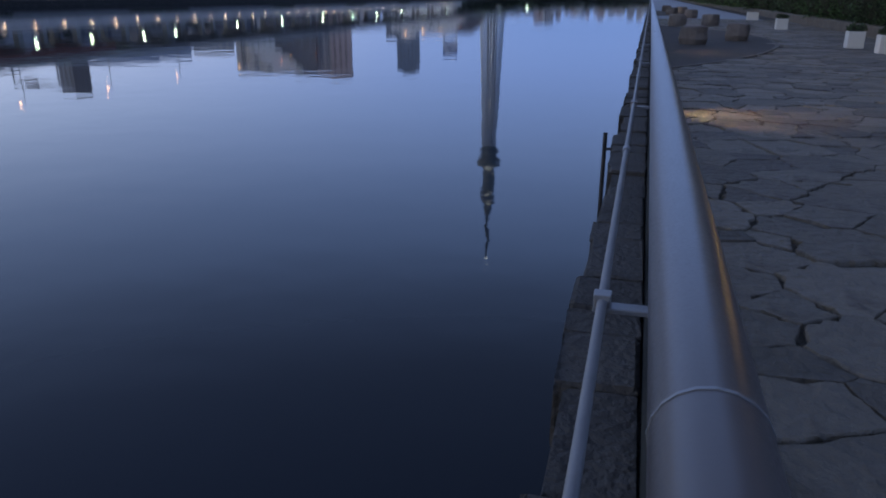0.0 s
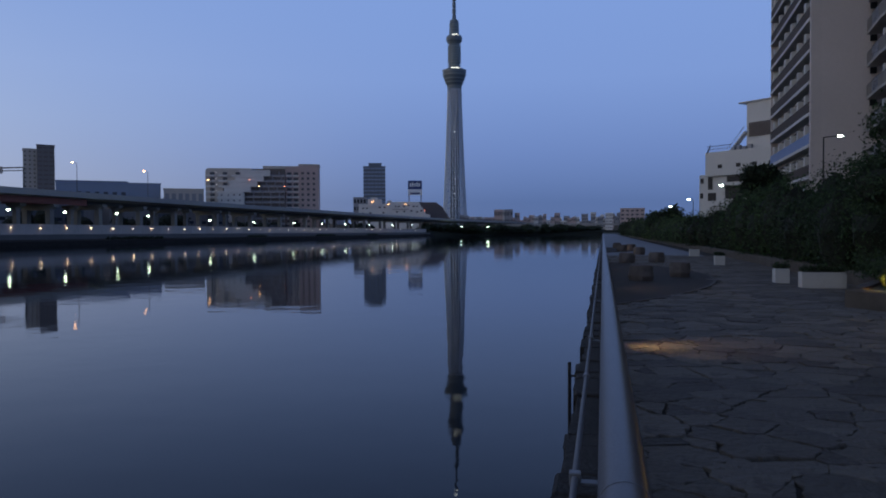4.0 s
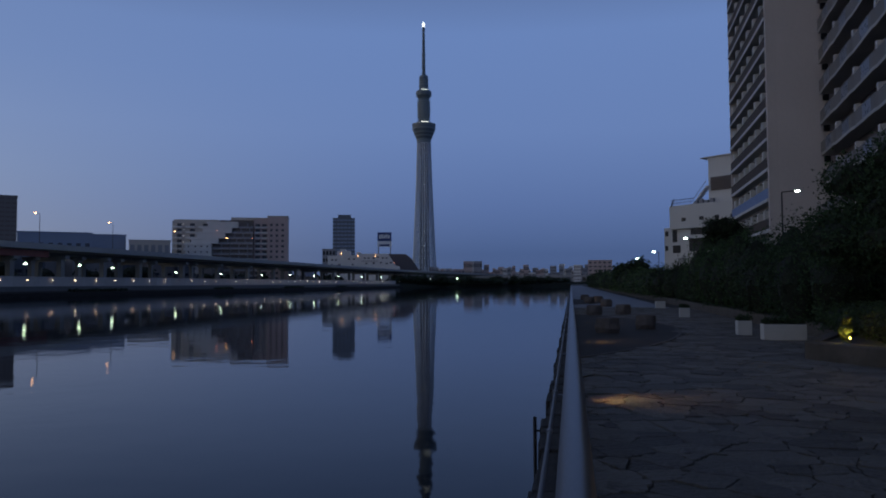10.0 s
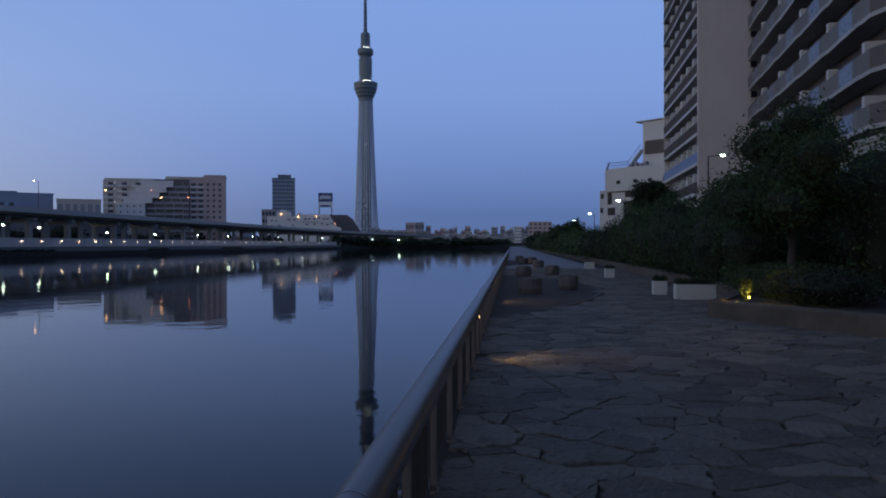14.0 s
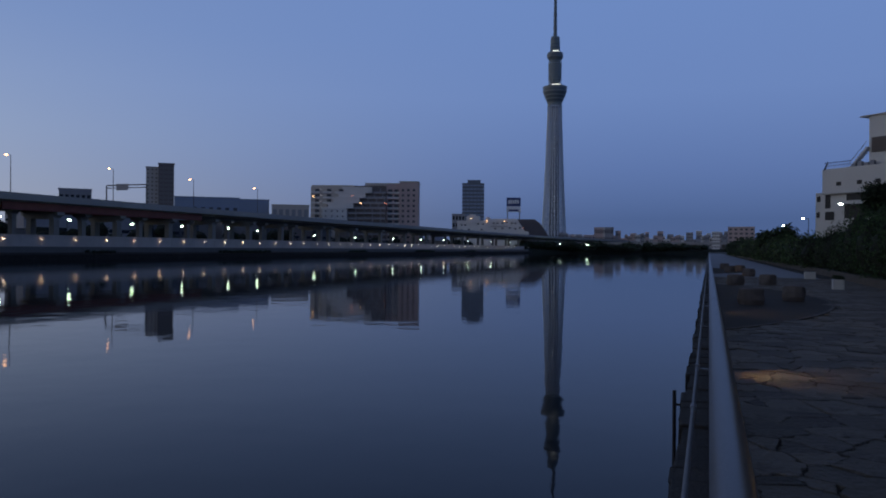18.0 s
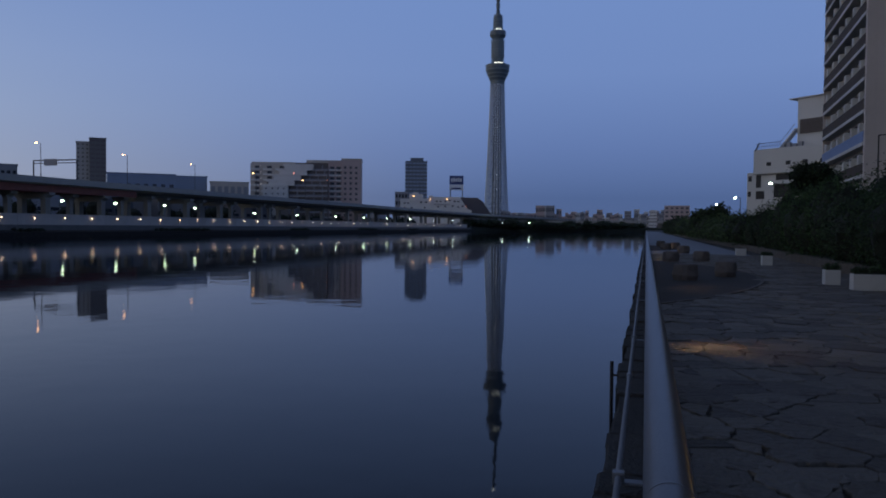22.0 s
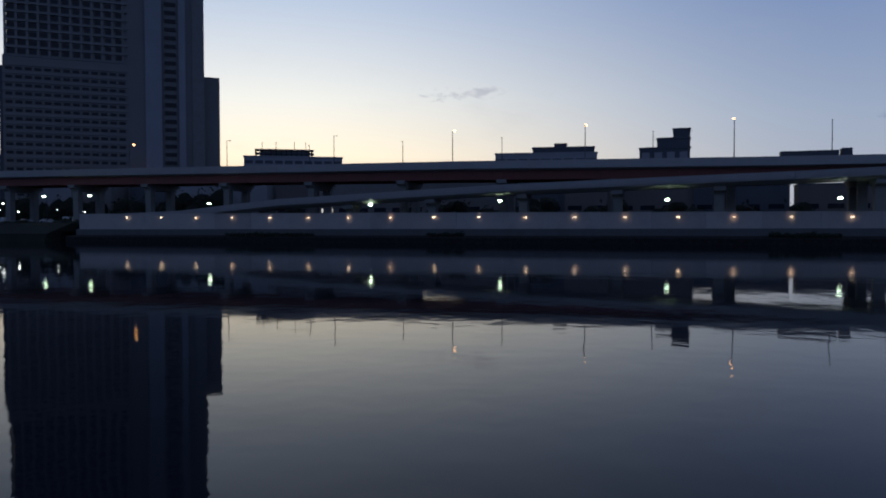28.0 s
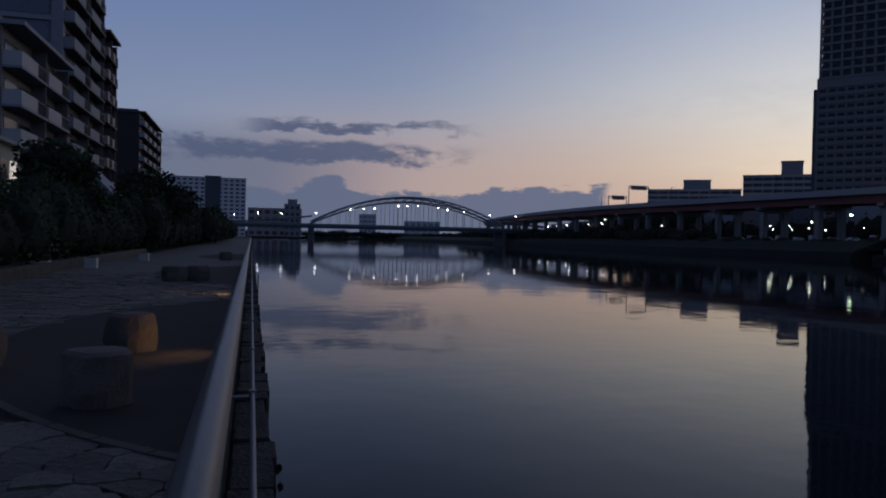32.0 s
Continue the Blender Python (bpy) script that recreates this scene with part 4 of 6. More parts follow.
block("low_hall", "low dark hall with a sloping roof", 103.48, 95.7, 320, 33.4, (M_GREYB, M_DARKB), 5, 9, depth=22, win=(0.8, 0.4))
block("hall_roof", "raised roof of the low dark hall", 100.6, 95.9, 322, 36.0, (M_DARKB,), 0, 0, base=33.4)
block("hall_roof", "vents on the roof of the low dark hall", 98.9, 98.0, 323, 37.6, (M_DARKB,), 0, 0, base=36)
block("stepped_house", "dark house stepping up with a tall stair tower", 92.57, 88.95, 320, 34.6, (M_DARKB, M_GREYB), 6, 4, depth=16)
block("stair_tower", "dark middle step of the house", 91.3, 88.95, 321, 38.6, (M_DARKB,), 0, 0, base=34.6)
block("stair_tower", "dark stair tower on top of the house", 90.15, 88.95, 322, 42.5, (M_DARKB,), 0, 0, base=38.6)
block("housing_block", "long grey housing block with lit walkways", 143.1, 138.5, 460, 41.5, (M_BEIGE, M_DARKB), 12, 7, depth=18, lit=0.0, seed=3, win=(0.92, 0.5))
block("housing_penthouse", "grey upper storeys crowning the housing block", 140.6, 139.2, 462, 49.5, (M_GREYB,), 0, 0, base=42.2, depth=10)
block("housing_block", "long grey housing block with lit walkways", 149.7, 143.2, 560, 40.5, (M_BEIGE, M_DARKB), 11, 9, depth=18, lit=0.0, seed=4, win=(0.92, 0.5))
block("housing_penthouse", "grey upper storeys crowning the housing block", 147.2, 145.3, 562, 47.5, (M_GREYB,), 0, 0, base=41.2, depth=10)
block("twin_slab", "pale high-rise slab with a dark middle bay", -173.71, -179.54, 620, 46.5, (M_WH_WALL, M_DARKB), 14, 14, depth=20, win=(0.6, 0.45), lit=0.0, seed=7)
block("twin_slab_core", "dark recessed middle bay of the high-rise slab", -176.6, -177.7, 618.5, 47.5, (M_DARKB,), 0, 0, depth=10)
block("low_block_north", "dark low block beyond the bridge", 180.3, 176.3, 760, 28, (M_PINK, M_DARKB), 4, 7)
block("gable_house", "dark gabled house beyond the bridge", 177.6, 176.4, 740, 32, (M_GREYB, M_DARKB), 5, 3)
block("gable_house", "upper storey of the gabled house", 177.35, 176.65, 741, 36.5, (M_GREYB,), 0, 0, base=32.7)
# white walls here stand for distance haze, put into the colour
block("low_block_north", "hazy low block beyond the arch", 171.9, 170.6, 1010, 32, (M_WH_WALL, M_GREYB), 5, 4)
block("low_block_north", "hazy wide low block beyond the arch", 168.4, 165.6, 1015, 24, (M_WH_WALL, M_GREYB), 3, 6)
# low houses behind the expressway, seen between its piers
rng = random.Random(9)
a = 150.0
while a > 22:
    wdt = rng.uniform(2.0, 5.0)
    dist = rng.uniform(250, 300) / max(math.sin(radians(a)), 0.55)
    block("street_house", "low street building behind the expressway piers", a, a - wdt, dist, rng.uniform(5.5, 9.5), (rng.choice((M_DARKB, M_GREYB, M_CONC_D, M_BEIGE)), M_DARKB), 0, 0, depth=14)
    a -= wdt * rng.uniform(1.0, 1.5)

# blocks at the end of the near quay
for a0, a1, dist, el0, wall, label in ((-1.3, -3.1, 900, 1.7, M_PINK, "brown apartment block beyond the end of the quay"), (-0.2, -0.75, 1000, 1.35, M_WH_WALL, "white block beyond the end of the quay"),
                                       (1.6, 1.1, 1150, 1.3, M_GREYB, "grey block beyond the river bend"), (0.9, 0.5, 1200, 1.42, M_WH_WALL, "slim white block beyond the river bend")):
    block("quay_end_block", label, a0, a1, dist, 1.65 + dist * math.tan(radians(el0)), (wall, M_DARKB), 6, 5, depth=16, win=(0.55, 0.45))

# ---- lamps, signs, traffic and trees of the far bank ----
bm = B(); box(bm, -0.05, 0.05, -0.16, 0.16, -0.08, 0.10, 0.02); box(bm, -0.5, -0.05, -0.02, 0.02, 0.04, 0.08); me_h = mesh_of("housing", bm, M_BLACK)
bm = B(); box(bm, -0.12, -0.055, -0.22, 0.22, -0.16, 0.035); me_l = mesh_of("lens", bm, glow("wall_lamp_lens", (1.0, 0.72, 0.5), 10.0))
for k in range(-13, 60):
    y = 0.75 + 10.5 * k
    wl = thing("wall_lamp", "small amber lamp washing the flood wall", "lamp", Matrix.Translation((-156.38, y, wall_top(y) - 0.75)), "flood wall lamps")
    share("housing", me_h, wl, Matrix.Identity(4))
    share("lens", me_l, wl, Matrix.Identity(4))

bm = B(); rod(bm, (0, 0, -8), (0, 0, 0), 0.09, 0.06, 6); rod(bm, (0, 0, 0), (0.9, 0, 0.15), 0.05, seg=5); me_m = mesh_of("mast", bm, M_BLACK)
bm = B(); bmesh.ops.create_uvsphere(bm, u_segments=10, v_segments=6, radius=0.4, matrix=Matrix.Translation((0.9, 0, 0.1)) @ Matrix.Diagonal((1.1, 1.3, 0.6, 1))); me_g = mesh_of("lantern", bm, L_GREEN)
for y, z in ((-170, 10.6), (-154, 10.6), (-115.5, 8), (-70, 7.2), (-38, 7.7), (-1.5, 7.5), (31.5, 7.4), (56.5, 8.4), (87.3, 8.7), (108.5, 8.6), (130.9, 8.6), (151.9, 8.6), (174.9, 8.3), (197, 8.3), (221.9, 8.4), (239.8, 7.9), (283, 6.9), (323, 6.7), (369, 6.8), (410, 6.8), (450, 7), (500, 7), (560, 7.2), (620, 7.5), (690, 8), (720, 8), (745, 8)):
    sl = thing("mercury_street_lamp", "greenish-white street lamp glowing below the expressway", "lamp", Matrix.Translation((-164.2 if y < 660 else -160 + (y - 660) * 0.5, y, z)), "street lamps below the expressway")
    share("mast", me_m, sl, Matrix.Diagonal((1, 1, (z - 0.9) / 8, 1)))
    share("lantern", me_g, sl, Matrix.Identity(4))
for a_, z in ((11.7, 7.0), (11.0, 6.8), (10.45, 6.6), (9.9, 6.8), (8.95, 6.4)):
    x, y = polar(a_, 735)
    sl = thing("mercury_street_lamp", "white street lamp glowing on the bank at the river bend", "lamp", Matrix.Translation((x, y, z)), "street lamps below the expressway")
    share("mast", me_m, sl, Matrix.Diagonal((1, 1, (z - 0.9) / 8, 1)))
    share("lantern", me_g, sl, Matrix.Diagonal((1.8, 1.8, 1.8, 1)))
# lamps on the grassy bank and road upstream
rng = random.Random(31)
for k in range(18):
    az_ = 133.5 + 18.5 * (k + rng.random()) / 18
    d_ = rng.uniform(250, 420)
    x, y = polar(az_, d_)
    if x > -185:
        x = -185 - rng.random() * 20
    sl = thing("bank_lamp", "small white lamp on the road along the upstream bank", "lamp", Matrix.Translation((x, y, 7.0 + 3.5 * (k % 5) / 4)), "upstream bank lamps")
    share("mast", me_m, sl, Matrix.Diagonal((1, 1, (6.2 + 3.5 * (k % 5) / 4) / 8, 1)))
    bm = B(); bmesh.ops.create_icosphere(bm, subdivisions=1, radius=rng.uniform(0.12, 0.26), matrix=Matrix.Translation((0.9, 0, 0.1))); part("lantern", bm, L_WHITE, sl)

# a row of lamps along the bank road, up to and past the bridge
for k in range(12):
    y = -372 - 22.0 * k
    sl = thing("bank_lamp", "small white lamp on the road along the upstream bank", "lamp", Matrix.Translation((-173 + (y + 240) * 0.128, y, 11.6)), "upstream bank lamps")
    share("mast", me_m, sl, Matrix.Diagonal((1, 1, 10.6 / 8, 1)))
    bm = B(); bmesh.ops.create_icosphere(bm, subdivisions=1, radius=0.34, matrix=Matrix.Translation((0.9, 0, 0.1))); part("lantern", bm, L_WHITE, sl)


def gantry(y, z, signs, half=8.3):
    g = thing("sign_gantry", "steel sign gantry over the expressway", "gantry", Matrix.Translation((deck_x(y), y, deck_top(y))))
    for s in (-half, half):
        bm = B(); rod(bm, (s, 0, -0.9), (s, 0, z), 0.22, seg=8); part("post", bm, M_CONC_D, g)
    bm = B(); rod(bm, (-half, 0, z), (half, 0, z), 0.2, seg=6); rod(bm, (-half, 0, z - 0.9), (half, 0, z - 0.9), 0.14, seg=6); part("beam", bm, M_CONC_D, g)
    for a, b in signs:
        bm = B(); box(bm, a, b, -0.25, -0.1, z - 1.7, z + 0.4, 0.05); part("sign_back", bm, M_GREYB, g)


gantry(97, 5.4, ((-6, -2), (1, 5)))
gantry(190, 6.2, ((-4, 1),))
gantry(-317, 8.8, ((-4.4, 4.0),), 5.2)
gantry(-338, 5.0, ((-4, 3),), 5.0)

# vehicles on the deck
def lorry(x, y, z, length, label, dark, body_h):
    t = thing("lorry", label, "lorry", Matrix.Translation((x, y, z)))
    bm = B(); box(bm, -1.2, 1.2, 0, length, 1.0, 1.0 + body_h, 0.08); part("body", bm, dark, t)
    bm = B(); box(bm, -1.15, 1.15, length + 0.5, length + 2.6, 0.6, 2.9, 0.2); part("cab", bm, dark, t)
    bm = B(); box(bm, -1.0, 1.0, -0.2, length + 2.4, 0.55, 1.0); part("chassis", bm, M_BLACK, t)
    for yy in (1.2, 2.4, length - 1.0, length + 1.6):
        for s in (-1.05, 1.05):
            bm = B(); rod(bm, (s - 0.14, yy, 0.5), (s + 0.14, yy, 0.5), 0.5, seg=12); part("wheel", bm, M_BLACK, t)


lorry(-176.5, 22, deck_top(28) - 1.05, 11.5, "dark box lorry on the expressway", M_DARKB, 1.5)
lorry(-177.0, 121, deck_top(126) - 1.05, 9.0, "dark tarpaulin lorry on the expressway", M_DARKB, 1.5)
lorry(-177.0, 97, deck_top(102) - 1.05, 9.5, "white box lorry on the expressway", M_WH_WALL, 1.7)
lorry(-177.0, 82, deck_top(84) - 1.05, 2.2, "short grey lorry on the expressway", M_GREYB, 2.6)

# dark trees and clutter between the piers
def tree_row(name, label, pts, count, size, seed, zb=0.8):
    rng = random.Random(seed)
    blobs = []
    for x, y, r, h in pts:
        for k in range(3):
            blobs.append((x + rng.uniform(-r, r) * 0.6, y + rng.uniform(-r, r) * 0.6, zb + h * rng.uniform(0.35, 0.65), r * rng.uniform(0.6, 0.9), r * rng.uniform(0.6, 0.9), h * rng.uniform(0.35, 0.45)))
    t = thing(name, label, "trees", kind="stuff")
    ob = new("foliage", leaf_mesh("foliage", blobs, count, size, seed, cut=zb))
    ob.parent = t


rng = random.Random(41)
pts = []
y = -760
while y < 640:
    if rng.random() < 0.72:
        pts.append((-200 - rng.random() * 12 - (20 if y < -200 else 0) - max(0, -330 - y) * 0.3, y, rng.uniform(4, 7), rng.uniform(6.5, 11.5)))
    y += rng.uniform(5, 10)
y = -700
while y < -150:
    pts.append((-214 - rng.random() * 10 - max(0, -330 - y) * 0.3, y, rng.uniform(5, 8), rng.uniform(11, 16) if y > -330 else rng.uniform(19, 25)))
    y += rng.uniform(5, 8)
tree_row("roadside_trees", "dark roadside trees behind the expressway piers", pts, 22000, 0.6, 51)
pts = [(-157 + 0.8 * (y - 662) + rng.uniform(-8, 0) - 6, y, rng.uniform(6, 11), rng.uniform(6, 10.5)) for y in range(664, 860, 7)]
tree_row("river_bend_trees", "dark trees on the bank at the river bend", pts, 9000, 0.8, 52)
pts = [(-164.5 + min(y + 240, 0) * 0.071 - rng.random() * 5, y, rng.uniform(3, 5), rng.uniform(5.5, 9.5) if y < -250 else rng.uniform(1.6, 4.0)) for y in range(-680, -160, 3)]
tree_row("bank_shrubs", "dark shrubs on the upstream bank", pts, 14000, 0.5, 53, 1.2)
# weeds that hang over the ledge of the far quay
rng = random.Random(83)
for y0, n_ in ((-104, 26), (-52, 9), (18, 14), (61, 7), (96, 22), (150, 11), (205, 34), (300, 18), (380, 30), (470, 22)):
    wd = [(-154.3 + rng.uniform(-0.7, 0.7), y0 + q * 0.9, -0.1 + rng.uniform(0, 0.4), 0.7, 0.9, rng.uniform(0.35, 0.75)) for q in range(n_)]
    ob = tagged(new("ledge_weeds", leaf_mesh("ledge_weeds", wd, 60 * n_, 0.14, 300 + y0, cut=-0.4)), "dark weeds growing over the ledge of the far quay", "weeds", kind="stuff")
# low wide street buildings that close the view below the deck
rng = random.Random(47)
y = -860
while y < 640:
    n_ = rng.uniform(14, 34)
    mid_ = y + n_ / 2
    h_ = rng.uniform(17, 22) if mid_ < -340 else rng.uniform(15.5, 18.5) if mid_ < 5 else 6.0 if mid_ < 18 else 13 if mid_ < 55 else 8.0 if mid_ < 76 else rng.choice((6.5, 12.5, 14.5, 16.5))
    t = thing("street_building", "low grey street building behind the expressway", "building", Matrix.Translation((-222 - rng.random() * 10 - (max(0, -300 - y) * 0.25), y, 0.8)))
    bm = B(); box(bm, -9, 0, 0, n_, 0, h_); part("wall", bm, rng.choice((M_SHADEB, M_PARAPET, M_DARKB, M_GREYB)), t)
    bm = B(); box(bm, -9.2, 0.2, -0.2, n_ + 0.2, h_, h_ + 0.4); part("roof", bm, M_DARKB, t)
    for q in range(int(n_ / 6.5)):
        for fl in range(min(2, int(h_ / 3.2))):
            bm = B(); box(bm, -0.1, 0.12, 1 + 6.5 * q, 5.2 + 6.5 * q, 2.6 + 3.6 * fl, 4.0 + 3.6 * fl); part("window", bm, M_GLASS if rng.random() > 0.05 else L_WIN, t)
    y += n_ + (rng.uniform(0, 3) if rng.random() < 0.5 else 0.3)

rng = random.Random(61)
tree_row("north_bank_trees", "dark trees closing the river beyond the bridge", [(x, -930 - rng.random() * 30, rng.uniform(10, 16), rng.uniform(7, 10)) for x in range(-420, 110, 8)], 9000, 1.2, 54, 0.0)
bm = B(); box(bm, -420, 120, -1400, -915, -2.4, 0.6); solo("bank_north", bm, M_GRASS, "dark low bank beyond the bridge", "bank", kind="structure")

# dark low bridge beyond the bend
fb = thing("far_bridge", "low pale road bridge beyond the river bend", "bridge", kind="structure")
bm = B(); extrude_line(bm, [(*polar(9.0, 880), 9.6), (*polar(3.0, 860), 10.2), (*polar(-3.5, 860), 10.2)], [(-5, -1.8), (5, -1.8), (5, 0.6), (-5, 0.6)]); part("deck", bm, M_DECK, fb)
for a_ in (7, 5, 3, 1, -1):
    x, y = polar(a_, 865)
    bm = B(); box(bm, x - 2, x + 2, y - 2, y + 2, 0, 8.6); part("pier", bm, M_CONC, fb)

M_CARW = mat("white_car_paint", (0.6, 0.6, 0.6), 0.35, vary=0.05, bump=0)
M_CARS = mat("silver_car_paint", (0.3, 0.31, 0.33), 0.3, 0.5, vary=0.05, bump=0)

# vehicles parked on the road along the upstream bank
def parked_car(x, y, z, paint, label, van, turn):
    c = thing("van" if van else "car", label, "van" if van else "car", Matrix.Translation((x, y, z)) @ Matrix.Rotation(turn, 4, "Z"), "parked vehicles")
    h = 1.95 if van else 1.35
    bm = B(); box(bm, -0.85, 0.85, -2.2, 2.2, 0.3, 0.95, 0.12); part("body", bm, paint, c)
    bm = B()
    ring = [(-2.15, 0.93), (1.5, 0.93), (0.9, h), (-2.0, h)] if van else [(-1.9, 0.93), (1.25, 0.93), (0.55, h), (-1.3, h)]
    lo, hi = [bm.verts.new((-0.78, a, b)) for a, b in ring], [bm.verts.new((0.78, a, b)) for a, b in ring]
    for k in range(4):
        bm.faces.new((lo[k], lo[(k + 1) % 4], hi[(k + 1) % 4], hi[k]))
    bm.faces.new(lo[::-1]); bm.faces.new(hi)
    bmesh.ops.recalc_face_normals(bm, faces=bm.faces[:])
    part("cabin", bm, paint, c)
    bm = B(); box(bm, -0.8, 0.8, -1.1, 0.5, 1.0, h - 0.12); part("side_window", bm, M_GLASS, c)
    for yy in (-1.35, 1.35):
        for s in (-0.82, 0.82):
            bm = B(); rod(bm, (s - 0.1, yy, 0.32), (s + 0.1, yy, 0.32), 0.32, seg=12); w = part("wheel", bm, M_BLACK, c)
            bm = B(); rod(bm, (s - 0.105, yy, 0.32), (s + 0.105, yy, 0.32), 0.19, seg=10); part("rim", bm, M_CARS, w)


rng = random.Random(71)
for k in range(12):
    y = -168 - 9.5 * k
    van = rng.random() < 0.4
    paint, hue = rng.choice(((M_CARW, "white"), (M_CARW, "white"), (M_CARS, "silver")))
    parked_car(-178.5 - 0.13 * (-168 - y), y, 3.35, paint, hue + (" van" if van else " car") + " parked on the upstream bank road", van, rng.uniform(1.2, 1.9))

# ---- arch bridge upstream ----
BY = -490.0
br = thing("arch_bridge", "steel tied-arch road bridge with side arches and lamps", "bridge", kind="structure")
bm = B(); box(bm, -256, 45, BY - 8, BY + 8, 6.6, 8.4); part("deck", bm, M_DARKB, br)
for s in (-8, 8):
    bm = B(); box(bm, -256, 45, BY + s - 0.15, BY + s + 0.15, 8.3, 9.6); part("parapet", bm, M_ARCH, br)
def arch_z(u):
    return 11.0 + 17.8 * (1 - (2 * u - 1) ** 2)
X0, X1 = -38.0, -170.0
for s in (-7.5, 7.5):
    n = 22
    for lift, r, nm in ((0.0, 0.55, "arch_rib"), (-3.0, 0.45, "arch_chord")):
        bm = B()
        for k in range(n):
            u0, u1 = k / n, (k + 1) / n
            f0, f1 = (1 - abs(2 * u0 - 1) ** 3 * 0.6), (1 - abs(2 * u1 - 1) ** 3 * 0.6)
            rod(bm, (X0 + (X1 - X0) * u0, BY + s, arch_z(u0) + lift * f0), (X0 + (X1 - X0) * u1, BY + s, arch_z(u1) + lift * f1), r, seg=6, caps=False)
        part(nm, bm, M_ARCH, br)
    for k in range(1, n):
        u = k / n
        f = (1 - abs(2 * u - 1) ** 3 * 0.6)
        x = X0 + (X1 - X0) * u
        bm = B(); rod(bm, (x, BY + s, 8.5), (x, BY + s, arch_z(u) - 3 * f), 0.16, seg=5); part("hanger", bm, M_ARCH, br)
        u2 = (k + 1) / n
        bm = B(); rod(bm, (x, BY + s, arch_z(u) - 3 * f), (X0 + (X1 - X0) * u2, BY + s, arch_z(u2)), 0.2, seg=5); part("brace", bm, M_ARCH, br)
    for xa, xb in ((X0, 40), (X1, -250)):
        bm = B()
        for k in range(10):
            u0, u1 = k / 10, (k + 1) / 10
            z = lambda u: 9.0 + 5.5 * (1 - u) ** 1.7
            rod(bm, (xa + (xb - xa) * u0, BY + s, z(u0)), (xa + (xb - xa) * u1, BY + s, z(u1)), 0.45, seg=6)
        part("side_arch", bm, M_ARCH, br)
        for k in range(1, 10):
            u = k / 10
            bm = B(); rod(bm, (xa + (xb - xa) * u, BY + s, 8.5), (xa + (xb - xa) * u, BY + s, 9.0 + 5.5 * (1 - u) ** 1.7), 0.22, seg=5); part("hanger", bm, M_ARCH, br)
for k in range(3, 20):
    u = k / 22
    bm = B(); rod(bm, (X0 + (X1 - X0) * u, BY - 7.5, arch_z(u)), (X0 + (X1 - X0) * u, BY + 7.5, arch_z(u)), 0.25, seg=5); part("cross_brace", bm, M_ARCH, br)
for x in (X0, X1, -215, 10):
    bm = B(); box(bm, x - 1.4, x + 1.4, BY - 9, BY + 9, -3, 6.6); part("pier", bm, M_CONC_D, br)
for x, z in ((25.7, 14), (10.8, 14.1), (-4, 15.3), (-18.4, 15.7), (-40.3, 16.4), (-63, 19.3), (-72, 20), (-79, 20.6), (-94.5, 22.6), (-101, 22.8), (-108.3, 23), (-122.3, 21.9), (-129, 21), (-140.7, 19.7), (-159.3, 18.3), (-178.3, 18), (-189, 17.9), (-202, 17), (-219.5, 16.3), (-235, 15.9), (-247, 17.9)):
    lamp = thing("bridge_lamp", "white lit lamp on the arch bridge", "lamp", group="bridge lamps")
    bm = B(); rod(bm, (x, BY + 8.2, 8.6), (x, BY + 8.2, z), 0.12, seg=5); pole = part("mast", bm, M_ARCH, lamp)
    bm = B(); bmesh.ops.create_uvsphere(bm, u_segments=8, v_segments=5, radius=0.38, matrix=Matrix.Translation((x, BY + 8.4, z)) @ Matrix.Diagonal((1.2, 0.8, 0.7, 1))); part("lantern", bm, L_WHITE, pole)

# ---- near quay: rail, conduit, edge ----
Y0, Y1 = -260, 430
bm = B()
extrude_line(bm, [(0, Y0, 0), (0, Y1, 0)], [(-0.28, -2.6), (-0.28, -0.10), (0.02, -0.10), (0.02, -2.6)])
quay = solo("quay_near", bm, M_QUAY, "dark stone quay edge above the river", "quay", kind="structure")
rng = random.Random(2)
y = -40.0
while y < 60:
    step = rng.uniform(0.25, 0.75)
    bm = B()
    box(bm, -0.31 + rng.uniform(-0.045, 0.035), -0.01, y + 0.006, y + step - 0.006, -0.35, -0.04 + rng.uniform(-0.03, 0.015), 0.02)
    for v in bm.verts:
        v.co += Vector((rng.uniform(-0.012, 0.006), rng.uniform(-0.012, 0.012) if v.co.x < -0.15 else 0, rng.uniform(-0.012, 0.006)))
    part("edge_stone", bm, M_EDGESTONE, quay)
    y += step
for a, b in ((-260, -40), (60, 430)):
    bm = B(); box(bm, -0.31, -0.01, a, b, -0.35, -0.03); part("edge_stone", bm, M_EDGESTONE, quay)
bm = B()
extrude_line(bm, [(0.05, Y0, 0), (0.05, Y1, 0)], [(-0.03, -0.4), (-0.03, -0.014), (30, -0.014), (30, -0.4)])
solo("terrace_bed", bm, M_JOINT, "dark mortar bed under the flagstones", "pavement", kind="structure")

